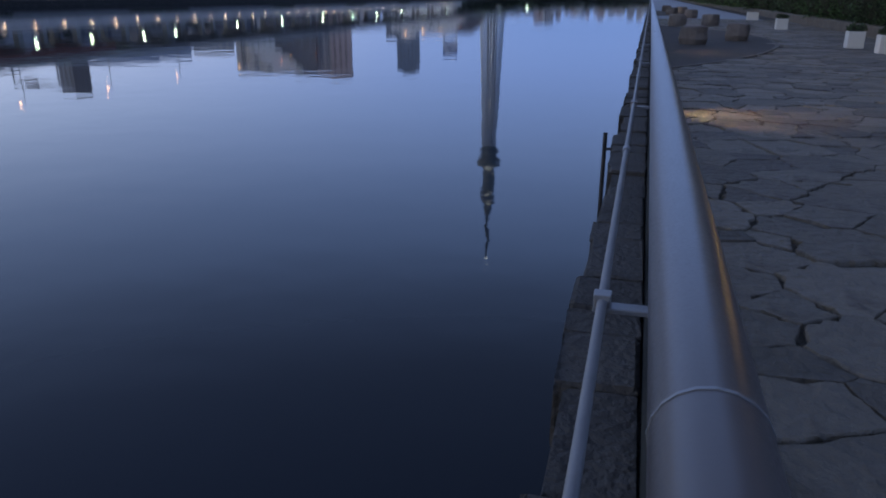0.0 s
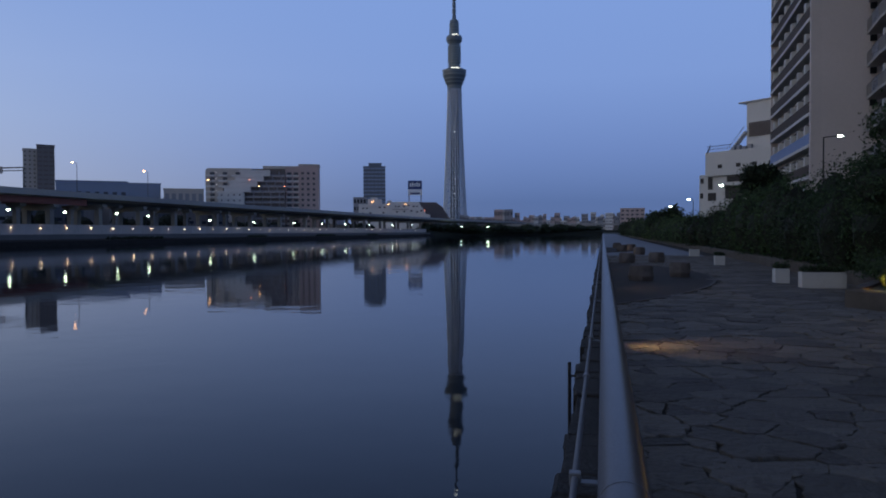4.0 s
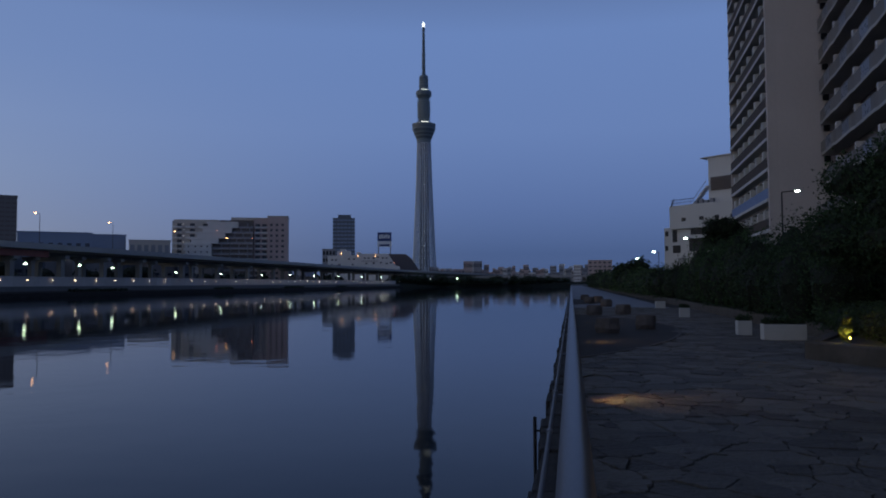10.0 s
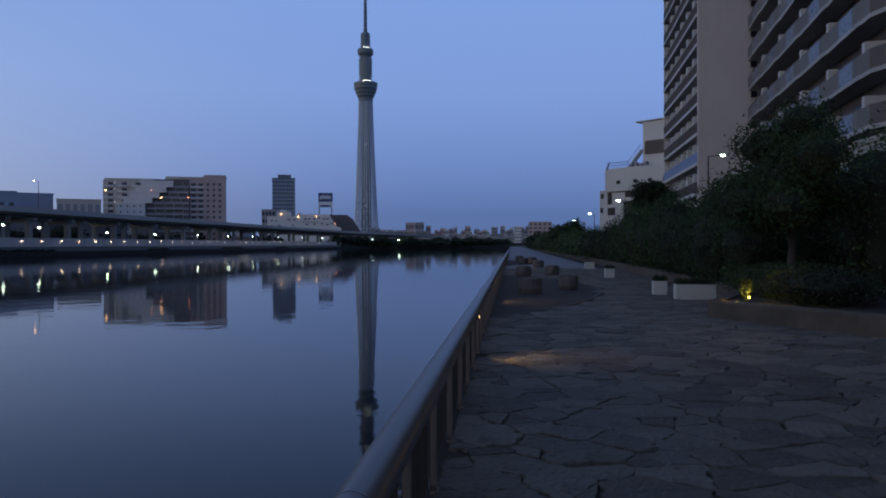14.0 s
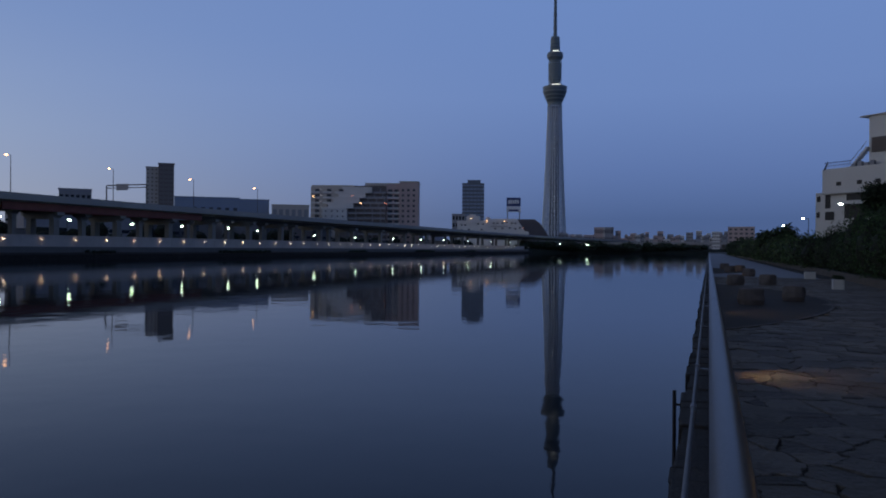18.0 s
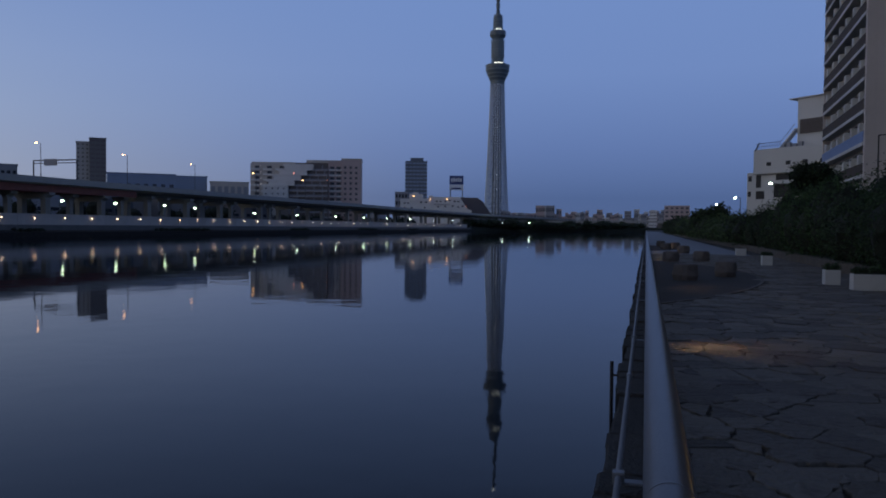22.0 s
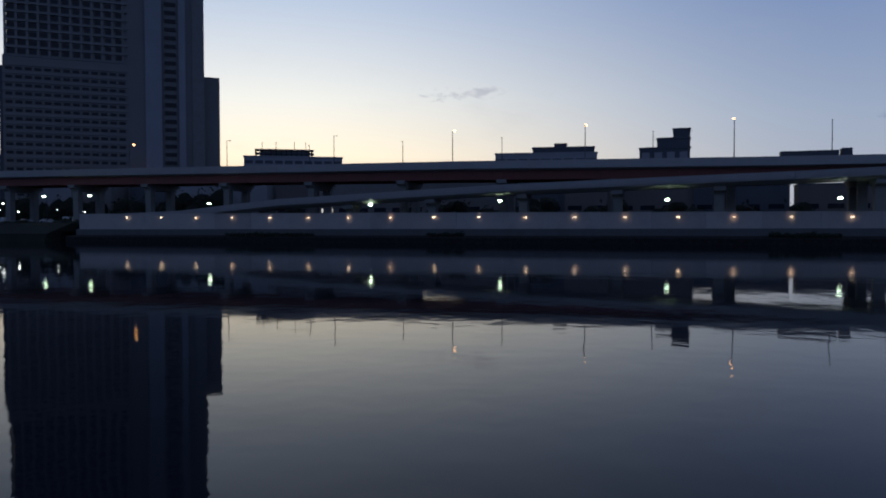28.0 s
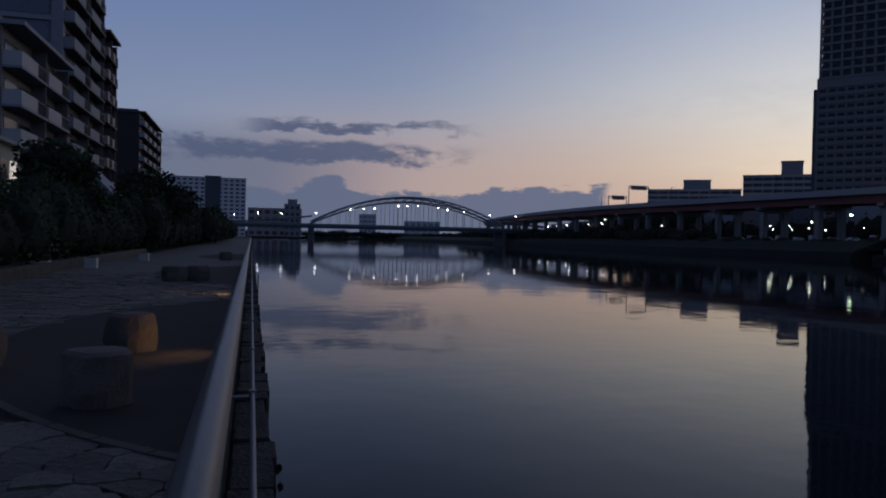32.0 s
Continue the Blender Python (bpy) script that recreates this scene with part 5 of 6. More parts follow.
RX, RZ = 0.042, 0.735
rail = thing("handrail", "thick rounded steel handrail on brown posts with balusters", "railing", kind="structure")
PIPE = [(0.09 * math.cos(2 * math.pi * k / 20), 0.09 * math.sin(2 * math.pi * k / 20)) for k in range(20)]
y = -67.7
while y < 140:
    y2 = y + 11.7
    bm = B()
    extrude_line(bm, [(RX, y + 0.004, RZ), (RX, y2 - 0.004, RZ)], PIPE)
    bmesh.ops.delete(bm, geom=[f for f in bm.faces if len(f.verts) > 4], context="FACES_ONLY")
    for f in bm.faces:
        f.smooth = True
    tube = part("top_rail", bm, M_RAIL, rail)
    bm = B()
    extrude_line(bm, [(RX, y2 - 0.004, RZ), (RX, y2 + 0.004, RZ)], [(a * 1.02, b * 1.02) for a, b in PIPE])
    part("joint_ring", bm, M_PIPE, tube)
    y = y2
for a, b in ((-260, -67.7), (142.9, 430)):
    bm = B()
    extrude_line(bm, [(RX, a, RZ), (RX, b, RZ)], PIPE)
    part("top_rail", bm, M_RAIL, rail)
bm = B(); box(bm, -0.02, 0.02, -0.025, 0.025, 0.0, 0.69, 0.006); me_post = mesh_of("post", bm, M_POST)
bm = B(); box(bm, -0.035, 0.035, -0.05, 0.05, 0.0, 0.015, 0.003); me_foot = mesh_of("foot_plate", bm, M_POST)
bm = B(); box(bm, -0.009, 0.009, -0.009, 0.009, 0.068, 0.607); me_bal = mesh_of("baluster", bm, M_INFILL)
bal = B()
k = -48
while k < 80:
    yp = 4.9 + 1.25 * k
    share("post", me_post, rail, Matrix.Translation((0.065, yp, 0)))
    if -16 < k < 40:
        share("foot_plate", me_foot, rail, Matrix.Translation((0.065, yp, 0.013)))
    for q in range(1, 10):
        yb = yp + 0.125 * q
        if -10 < yb < 16:
            share("baluster", me_bal, rail, Matrix.Translation((0.03, yb, 0)))
        else:
            box(bal, 0.021, 0.039, yb - 0.009, yb + 0.009, 0.068, 0.607)
    k += 1
tagged(part("balusters", bal, M_INFILL, rail), kind="stuff")
for z in (0.045, 0.605):
    bm = B(); box(bm, 0.012, 0.048, -60, 105, z, z + 0.025); part("stringer", bm, M_INFILL, rail)

pipe = thing("conduit", "grey cable conduit clamped outside the railing", "conduit")
bm = B(); rod(bm, (-0.17, -60, 0.36), (-0.17, 120, 0.36), 0.018, seg=10)
for f in bm.faces:
    f.smooth = True
part("tube", bm, M_PIPE, pipe)
bm = B(); box(bm, -0.2, 0.0, -0.03, 0.03, 0.325, 0.345, 0.004); box(bm, -0.2, -0.14, -0.03, 0.03, 0.345, 0.39, 0.004); me_cl = mesh_of("clamp", bm, M_PIPE)
bm = B(); rod(bm, (0, -0.06, 0), (0, 0.06, 0), 0.027, seg=10); me_cp = mesh_of("coupling", bm, M_PIPE)
for k in range(-12, 22):
    share("clamp", me_cl, pipe, Matrix.Translation((0, 8.9 + 5.0 * k, 0)))
    share("coupling", me_cp, pipe, Matrix.Translation((-0.17, 6.6 + 5.0 * k, 0.36)))
for y in (9.2, -31.0):
    gauge = thing("ladder_pipe", "dark upright pipe fixed to the quay face", "pipe")
    bm = B(); rod(bm, (-0.43, y, -1.9), (-0.43, y, 0.02), 0.022, seg=8); part("upright", bm, M_BLACK, gauge)
    bm = B(); rod(bm, (-0.43, y, -0.15), (-0.2, y, -0.15), 0.014, seg=6); part("bracket", bm, M_BLACK, gauge)

# lamps under the handrail that wash the flagstones
for k in range(-3, 6):
    y = 10.7 + 10.5 * k
    fl = thing("rail_footlight", "small amber footlight under the handrail", "lamp", Matrix.Translation((0.08, y, 0.58)), group="rail footlights")
    bm = B(); box(bm, -0.02, 0.03, -0.05, 0.05, 0.0, 0.06, 0.006); part("housing", bm, M_BLACK, fl)
    bm = B(); box(bm, 0.031, 0.034, -0.035, 0.035, 0.012, 0.05); part("lens", bm, L_AMBER, fl)
    ld = bpy.data.lights.new("footlight_beam", "SPOT")
    ld.energy, ld.color, ld.spot_size, ld.spot_blend, ld.shadow_soft_size = 34.0, (1.0, 0.6, 0.24), radians(96), 1.0, 0.06
    beam = new("footlight_beam", ld)
    beam.parent = fl
    beam.matrix_basis = look((0.075, 0, 0.0), (1.0, 0, -0.58))

# weeds that grow out of the quay face
for y, s in ((-5.6, 0.2),):
    weed = thing("weed_tuft", "small weed growing from a joint of the quay", "weed", Matrix.Translation((-0.33, y, -0.1)))
    ob = new("leaves", leaf_mesh("leaves", [(-0.03, 0, 0.0, 0.07 * s, 0.1 * s, 0.09 * s), (-0.05, 0.06, -0.12, 0.05 * s, 0.07 * s, 0.08 * s)], 70, 0.03, int(50 + 10 * s), core=0.3))
    ob.parent = weed

# ---- terrace furniture ----
def segment(name, yc, half, bulge):
    """A circle segment of fine paving against the rail, edged by a kerb."""
    r = (half * half + bulge * bulge) / (2 * bulge)
    ang = math.asin(half / r)
    ring = [(r * math.cos(a) - (r - bulge), yc + r * math.sin(a)) for a in np.linspace(-ang, ang, 28)]
    bm = B()
    prism(bm, [(0.05, yc - half), *ring[1:-1], (0.05, yc + half)], -0.013, 0.012)
    t = tagged(new(name, mesh_of(name, bm, M_CIRCLE)), "bay of fine dark gravel paving with a stone kerb", "pavement", kind="structure")
    for a, b in zip(np.linspace(-ang, ang, 25), np.linspace(-ang, ang, 25)[1:]):
        a, b = a + 0.0012, b - 0.0012
        bm = B()
        prism(bm, [(q * math.cos(s) - (r - bulge), yc + q * math.sin(s)) for q, s in ((r, a), (r + 0.1, a), (r + 0.1, b), (r, b))], -0.013, 0.02)
        part("kerb", bm, M_CURB, t)
    return r


BAYS = ((28.0, 11.5, 3.7), (-12.3, 6.9, 3.4), (66.0, 9.4, 3.4), (-31.5, 7.4, 3.6), (-55.0, 8.0, 3.4))
for k, (yc, half, bulge) in enumerate(BAYS):
    segment("bay_%d" % (k + 1), yc, half, bulge)


def stone_seat(x, y, w, h, seed):
    rng = random.Random(seed)
    bm = B()
    lathe(bm, [(0, w * 0.5), (h * 0.3, w * 0.55), (h * 0.65, w * 0.54), (h * 0.93, w * 0.5), (h, w * 0.43), (h + 0.004, w * 0.2), (h + 0.004, w * 0.03)], 16)
    for v in bm.verts:
        v.co.x *= 1 + 0.12 * math.cos(4 * math.atan2(v.co.y, v.co.x))
        v.co.y *= 0.92
    for v in bm.verts:
        p = v.co * 4.5 + Vector((seed * 3.1, 0, 0))
        push = Vector((noise.noise(p), noise.noise(p + Vector((9, 0, 0))), 0.6 * noise.noise(p + Vector((0, 9, 0)))))
        v.co += push * (0.06 if 0.04 < v.co.z < h * 0.97 else 0.025)
        v.co.z = max(v.co.z, 0.0)
        if v.co.z < 0.04:
            v.co.z = 0
    return solo("stone_seat", bm, M_SEAT, "rough-hewn squat granite block seat on the terrace", "stone seat", Matrix.Translation((x, y, 0.010)) @ Matrix.Rotation(rng.uniform(-0.5, 0.5), 4, "Z"), "stone seats")


for k, (x, y) in enumerate(((1.2, 24.9), (2.63, 27.1), (1.17, 38.6), (2.69, 39.4), (1.5, 61), (1.3, 72), (2.3, 64), (2.4, 52), (1.42, -10.8), (1.24, -7.5), (3.0, -9.7), (2.35, -26.0), (1.64, -26.7), (1.4, -47))):
    stone_seat(x, y, 0.56 if -12 < y < 0 else 0.68, 0.52, k + 1)

# white planter boxes
def planter(x, y, w, d, h):
    t = thing("planter_box", "white square-edged planter box on the terrace", "planter", Matrix.Translation((x, y, 0.004)), "planters")
    bm = B()
    box(bm, 0, w, 0, d, 0, h, 0.015)
    part("box", bm, M_WHITE, t)
    bm = B()
    box(bm, 0.05, w - 0.05, 0.05, d - 0.05, h, h + 0.02)
    part("soil", bm, M_EARTH, t)
    return t


for x, y, w, d in ((5.15, 24.2, 0.42, 0.4), (5.42, 22.2, 1.15, 0.42), (5.1, 36.2, 0.45, 0.42), (5.4, 49, 0.6, 0.5), (6.4, -35.2, 0.5, 0.5), (5.4, -44, 0.5, 0.5), (7.4, -31.5, 0.6, 0.5)):
    planter(x, y, w, d, 0.45)

rng = random.Random(97)
for x, y, w in ((5.15, 24.2, 0.42), (5.42, 22.2, 1.15), (5.1, 36.2, 0.45)):
    n_ = max(2, int(w / 0.22))
    tuft = [(x + w * (q + 0.5) / n_, y + 0.2, 0.5 + rng.uniform(0, 0.06), 0.15, 0.16, rng.uniform(0.07, 0.14)) for q in range(n_)]
    tagged(new("planter_plant", leaf_mesh("planter_plant", tuft, 160 * n_, 0.035, int(y * 10), core=0.6, cut=0.474)), "low dark leafy plants growing in a white planter", "plant")

# planting bed behind a low stone wall
bed = thing("planting_bed", "low brown stone bed wall along the terrace", "bed wall", kind="structure")
EDGE = [(7.6, -60), (7.4, -40), (7.0, -20), (7.6, 4), (8.2, 10.5), (7.25, 13.0), (4.95, 16.9), (7.2, 21.5), (7.6, 60), (7.4, 140), (7.2, 300)]
for (xa, ya), (xb, yb) in zip(EDGE, EDGE[1:]):
    bm = B()
    extrude_line(bm, [(xa, ya, 0), (xb, yb, 0)], [(0, -0.014), (0, 0.36), (0.04, 0.4), (0.3, 0.4), (0.3, -0.014)])
    part("bed_wall", bm, M_BED, bed)
bm = B()
f = bm.faces.new([bm.verts.new((x, y, 0.34)) for x, y in [(a + 0.2, b) for a, b in EDGE] + [(60, 300), (60, -60)]])
bmesh.ops.recalc_face_normals(bm, faces=bm.faces[:])
part("soil", bm, M_EARTH, bed)

# clipped hedges and shrubs
def hedge(name, label, x0, x1, y0, y1, h, count, size, seed, leaves=(M_LEAF, M_LEAF2)):
    """A hedge grown together from several shrubs, each a part."""
    rng = random.Random(seed)
    size, count = size * 0.72, int(count * 1.7)
    t = thing(name, label, "hedge")
    n, m = max(2, int((y1 - y0) / 1.6)), max(1, int((x1 - x0) / 1.6))
    rows = []
    for k in range(n):
        top = h * rng.uniform(0.86, 1.14)
        rows.append([(x0 + (j + 0.5) * (x1 - x0) / m + rng.uniform(-0.3, 0.3), y0 + (k + 0.5) * (y1 - y0) / n, 0.34 + top * rng.uniform(0.38, 0.5), 1.15, 1.25, top * rng.uniform(0.48, 0.6)) for j in range(m)])
    per = max(1, round(n / 6))
    for k in range(0, n, per):
        blobs = sum(rows[k:k + per], [])
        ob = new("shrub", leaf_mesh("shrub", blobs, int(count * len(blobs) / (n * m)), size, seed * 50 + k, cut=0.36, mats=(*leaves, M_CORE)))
        ob.parent = t
    return t


hedge("hedge", "dense dark evergreen hedge behind the terrace", 6.9, 10.5, 22.9, 34, 3.0, 24000, 0.065, 1, (M_LEAF3, M_LEAF))
hedge("hedge", "dense dark evergreen hedge behind the terrace", 7.2, 10.5, 34, 48, 3.75, 16000, 0.085, 2, (M_LEAF3, M_LEAF2))
hedge("hedge", "tall rounded dark evergreen hedge", 7.6, 11.5, 48, 64, 2.7, 11000, 0.11, 3)
hedge("hedge", "dark hedge running along the terrace", 6.9, 11, 64, 100, 2.7, 10000, 0.15, 4, (M_LEAF4, M_LEAF3))
hedge("hedge", "dark hedge running along the terrace", 6.4, 11, 100, 180, 3.2, 8000, 0.22, 5, (M_LEAF4, M_LEAF2))
hedge("hedge", "dark hedge running along the terrace", 6.2, 12, 180, 300, 4.2, 5000, 0.4, 6)
hedge("low_shrubs", "low dark shrubs in the planting bed", 6.2, 8.6, 15.5, 22.0, 0.9, 9000, 0.05, 7)
hedge("hedge", "tall clipped dark hedge beside the terrace", 9.5, 13, 8, 22, 4.0, 20000, 0.07, 8, (M_LEAF3, M_LEAF4))
hedge("hedge", "tall dark hedge against the levee wall", 12.2, 14.3, 6, 46, 4.0, 11000, 0.1, 13)
hedge("hedge", "dark hedge behind the terrace", 8.0, 13, -30, -8, 2.7, 9000, 0.13, 9)
hedge("hedge", "dark hedge along the terrace", 7.6, 13, -60, -30, 3.6, 8000, 0.17, 10)
hedge("hedge", "dark hedge along the terrace", 6.5, 14, -110, -60, 4.6, 7000, 0.25, 11)
hedge("hedge", "dark trees along the terrace upstream", 5.0, 16, -260, -110, 5.5, 7000, 0.5, 12)


def tree(x, y, h, spread, count, size, seed, label, trunk=0.13, z0=0.34):
    rng = random.Random(seed)
    t = thing("tree", label, "tree", Matrix.Translation((x, y, z0)))
    bm = B()
    pts = [Vector((0, 0, 0)), Vector((0.08, 0.03, h * 0.25)), Vector((-0.05, 0.06, h * 0.5)), Vector((0.05, 0, h * 0.8))]
    for k in range(3):
        rod(bm, pts[k], pts[k + 1], trunk * (1 - 0.25 * k), trunk * (0.75 - 0.25 * k), 9)
    for k in range(7):
        a = k * 2.4
        base = pts[1].lerp(pts[3], 0.3 + k / 12)
        rod(bm, base, base + Vector((math.cos(a) * spread * 0.6, math.sin(a) * spread * 0.6, h * 0.14)), trunk * 0.28, trunk * 0.06, 6)
    part("trunk", bm, M_BARK, t)
    blobs = []
    for k in range(17):
        a, q = k * 2.4, spread * ((0.25 + 0.6 * rng.random()) if k < 14 else 0.2)
        z = h * ((0.45 + 0.5 * rng.random()) if k < 14 else 0.48 + 0.14 * (k - 14))
        q *= 1.0 if z < h * 0.75 else 0.6
        s = spread * rng.uniform(0.3, 0.48)
        blobs.append((math.cos(a) * q, math.sin(a) * q, z, s, s, s * 0.8))
    ob = new("crown", leaf_mesh("crown", blobs, count, size, seed, core=0.62))
    ob.parent = t
    return t


tree(7.7, 19.6, 4.8, 2.05, 30000, 0.045, 21, "small broad-leaved evergreen tree with a bare trunk")
tree(10.1, 51, 5.4, 1.9, 12000, 0.08, 22, "dark round-headed tree behind the hedge")
tree(8.5, 110, 4.2, 3.0, 4000, 0.22, 23, "dark tree in the row along the terrace")
tree(11, -26, 4.9, 2.6, 7000, 0.15, 24, "dark leafy tree behind the terrace hedge")
tree(10, -44, 5.6, 3.0, 6000, 0.18, 25, "dark leafy tree behind the terrace hedge")
tree(9, -70, 6.5, 3.5, 5000, 0.22, 26, "dark leafy tree along the terrace")

# a small clump lit from below by the garden light
sh = thing("lit_shrub", "small upright shrub lit yellow by the garden light", "shrub", Matrix.Translation((5.78, 16.95, 0.34)))
ob = new("leaves", leaf_mesh("leaves", [(0, 0, 0.24, 0.13, 0.13, 0.24), (0.05, 0, 0.5, 0.1, 0.1, 0.18)], 420, 0.04, 91, core=0.5))
ob.parent = sh
# garden light in the bed
gl = thing("garden_light", "small yellow garden light among the shrubs", "lamp", Matrix.Translation((5.75, 16.6, 0.34)))
bm = B(); rod(bm, (0, 0, 0), (0, 0, 0.12), 0.03, seg=8); part("stem", bm, M_BLACK, gl)
bm = B(); bmesh.ops.create_icosphere(bm, subdivisions=1, radius=0.026, matrix=Matrix.Translation((0, 0, 0.14))); part("bulb", bm, glow("garden_bulb", (1.0, 0.8, 0.12), 9.0), gl)
ld = bpy.data.lights.new("garden_glow", "POINT"); ld.energy, ld.color, ld.shadow_soft_size = 13.0, (1.0, 0.60, 0.11), 0.04
lo = new("garden_glow", ld); lo.parent = gl; lo.matrix_basis = Matrix.Translation((0.0, 0.06, 0.22))


def street_lamp(az, el, dist, reach=0.8):
    x, y = polar(az, dist)
    z = 1.65 + dist * math.tan(radians(el))
    t = thing("street_lamp", "street lamp lit white above the hedge", "lamp", Matrix.Translation((x, y, -0.06)), "street lamps")
    bm = B(); rod(bm, (reach, 0, 0), (reach, 0, z), 0.07, 0.05, 8); rod(bm, (reach, 0, z), (0, 0, z + 0.1), 0.04, seg=6); pole = part("mast", bm, M_BLACK, t)
    bm = B(); bmesh.ops.create_uvsphere(bm, u_segments=10, v_segments=6, radius=0.1 + 0.045 * dist / 60, matrix=Matrix.Translation((0, 0, z + 0.06)) @ Matrix.Diagonal((1.3, 0.8, 0.5, 1))); part("lantern", bm, L_COOL, pole)


street_lamp(-16.1, 6.4, 60, -1.1)
street_lamp(-8.5, 3.29, 80)
street_lamp(-6.2, 2.31, 130)
street_lamp(-4.96, 1.82, 170)

# ---- near bank buildings ----
def at_polar(az, dist):
    return Vector((*polar(az, dist), 0))


def frame_of(a, b):
    ex = (b - a).normalized()
    return Matrix.Translation(a) @ Matrix(((ex.x, -ex.y, 0, 0), (ex.y, ex.x, 0, 0), (0, 0, 1, 0), (0, 0, 0, 1))), (b - a).length


FH = 3.0
# tall apartment tower: river face with balconies, plain end wall, second wing with balconies
tw = thing("apartment_tower", "tall taupe apartment tower with pale balconies and a blank end wall", "building")
c1 = Vector((19.2, 75.5, 0))      # corner of the blank wall and the balcony face
c0 = Vector((20.6, 99.0, 0))      # far end of the balcony face
c2 = Vector((25.3, 75.5, 0))      # end of the blank wall
m_face, LF = frame_of(c0, c1)
NF = 16
bm = B()
prism(bm, [(c0.x + 0.9, c0.y), (c1.x + 0.9, c1.y), (c2.x, c2.y), (c2.x + 14, c2.y + 8), (c0.x + 16, c0.y)], 0, FH * NF)
part("body", bm, M_TAUPE, tw)
bm = B(); box(bm, c1.x, c1.x + 0.95, c1.y - 0.004, c1.y + 0.35, 0, FH * NF); part("end_fin", bm, M_TAUPE, tw)
bm = B(); box(bm, 0, 0.3, 0, 0.95, 0, FH * NF); part("end_fin", bm, M_TAUPE, tw, at=m_face)
for i in range(NF):
    z = FH * i + 0.85
    bm = B(); box(bm, 0.3, LF - 0.36, -0.12, 0.9, z - 0.32, z, 0.02)
    deck = part("balcony_slab", bm, M_SLAB, tw, at=m_face)
    bm = B(); box(bm, 0.3, LF - 0.36, -0.06, 0.0, z, z + 1.05)
    part("balcony_panel", bm, M_BLUE if i == 3 else M_PANEL, deck)
    bm = B(); box(bm, 0.3, LF - 0.36, 0.84, 0.92, z + 0.05, z + 2.4)
    part("window_band", bm, M_GLASS, tw, at=m_face)
    for j in range(6):
        x = 0.5 + (LF - 1.4) * j / 6 + 1.3
        bm = B(); box(bm, x, x + 0.7, 0.02, 0.9, z, z + 2.0)
        part("divider", bm, M_WH_WALL, deck)
    bm = B()
    box(bm, c2.x - 1.0, c2.x - 0.45, c2.y - 0.12, c2.y + 0.2, FH * i + 1.2, FH * i + 2.5)
    part("slot_window", bm, M_BLACK, tw)

wing = thing("apartment_wing_near", "taupe apartment wing with stacked pale-edged balconies", "building")
d0, d1 = Vector((25.1, 74.5, 0)), Vector((18.6, 22.0, 0))
m_w, LW = frame_of(d0, d1)
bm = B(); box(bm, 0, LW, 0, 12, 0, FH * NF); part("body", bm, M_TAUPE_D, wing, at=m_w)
def front(x):
    """How far the balcony front stands out along the wing: a slow swell in each bay, then a turn inwards."""
    if x > 33.9:
        return -1.6 + 1.25 * min((x - 33.9) / 2.6, 1.0)
    u = (x / 6.6) % 1.0
    return -1.35 - (0.09 * u / 0.88 if u < 0.88 else 0.09 * (1 - u) / 0.12)


stops = sorted({round(6.6 * k + d, 2) for k in range(6) for d in (0, 2.3, 4.9, 5.8) if 6.6 * k + d < 33.5} | {33.9, 36.5, 41.0, 46.5, LW})
for i in range(NF):
    z = 2.02 + 2.97 * i
    for k, (x0, x1) in enumerate(zip(stops, stops[1:])):
        a, b = (x0, front(x0)), (x1, front(x1))
        bm = B(); prism(bm, [(x0, 0.0), (x1, 0.0), (b[0], b[1]), (a[0], a[1])], z - 0.24, z); deck = part("balcony_slab", bm, M_EDGE, wing, at=m_w)
        glazed = k % 4 == 1 and x1 < 33
        bm = B(); prism(bm, [a, b, (b[0], b[1] + 0.09), (a[0], a[1] + 0.09)], z, z + 1.08)
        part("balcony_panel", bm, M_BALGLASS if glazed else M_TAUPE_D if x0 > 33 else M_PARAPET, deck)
        if glazed:
            bm = B(); prism(bm, [(a[0], a[1] - 0.02), (b[0], b[1] - 0.02), (b[0], b[1] + 0.1), (a[0], a[1] + 0.1)], z + 1.08, z + 1.14)
            part("panel_cap", bm, M_PARAPET, deck)
    for j in range(8):
        x0 = LW * j / 8
        bm = B(); box(bm, x0 + 0.9, x0 + 4.9, -0.04, 0.05, z + 0.05, z + 2.1); part("window", bm, M_GLASS, wing, at=m_w)
        bm = B(); box(bm, x0 + 5.9, x0 + 6.35, min(front(x0 + 6.0), -0.3) + 0.15, 0, z, z + 1.75); part("divider", bm, M_SLAB, wing, at=m_w)
        if (i * 3 + j) % 4:
            bm = B(); box(bm, x0 + 5.0, x0 + 5.75, -0.42, -0.06, z + 0.02, z + 0.62, 0.03); part("air_unit", bm, M_WH_WALL, wing, at=m_w)

lw = thing("levee_wall", "pale concrete levee parapet behind the hedge", "wall", kind="structure")
for k in range(14):
    y0 = 8 + 4.0 * k
    bm = B()
    top = 5.6 if k < 6 else 4.2
    box(bm, 14.6, 14.9, y0 + 0.02, y0 + 3.98, 0, top); box(bm, 14.5, 15.0, y0 + 0.02, y0 + 3.98, top, top + 0.2); part("wall_bay", bm, M_WALLC if k < 6 else M_CONC, lw)

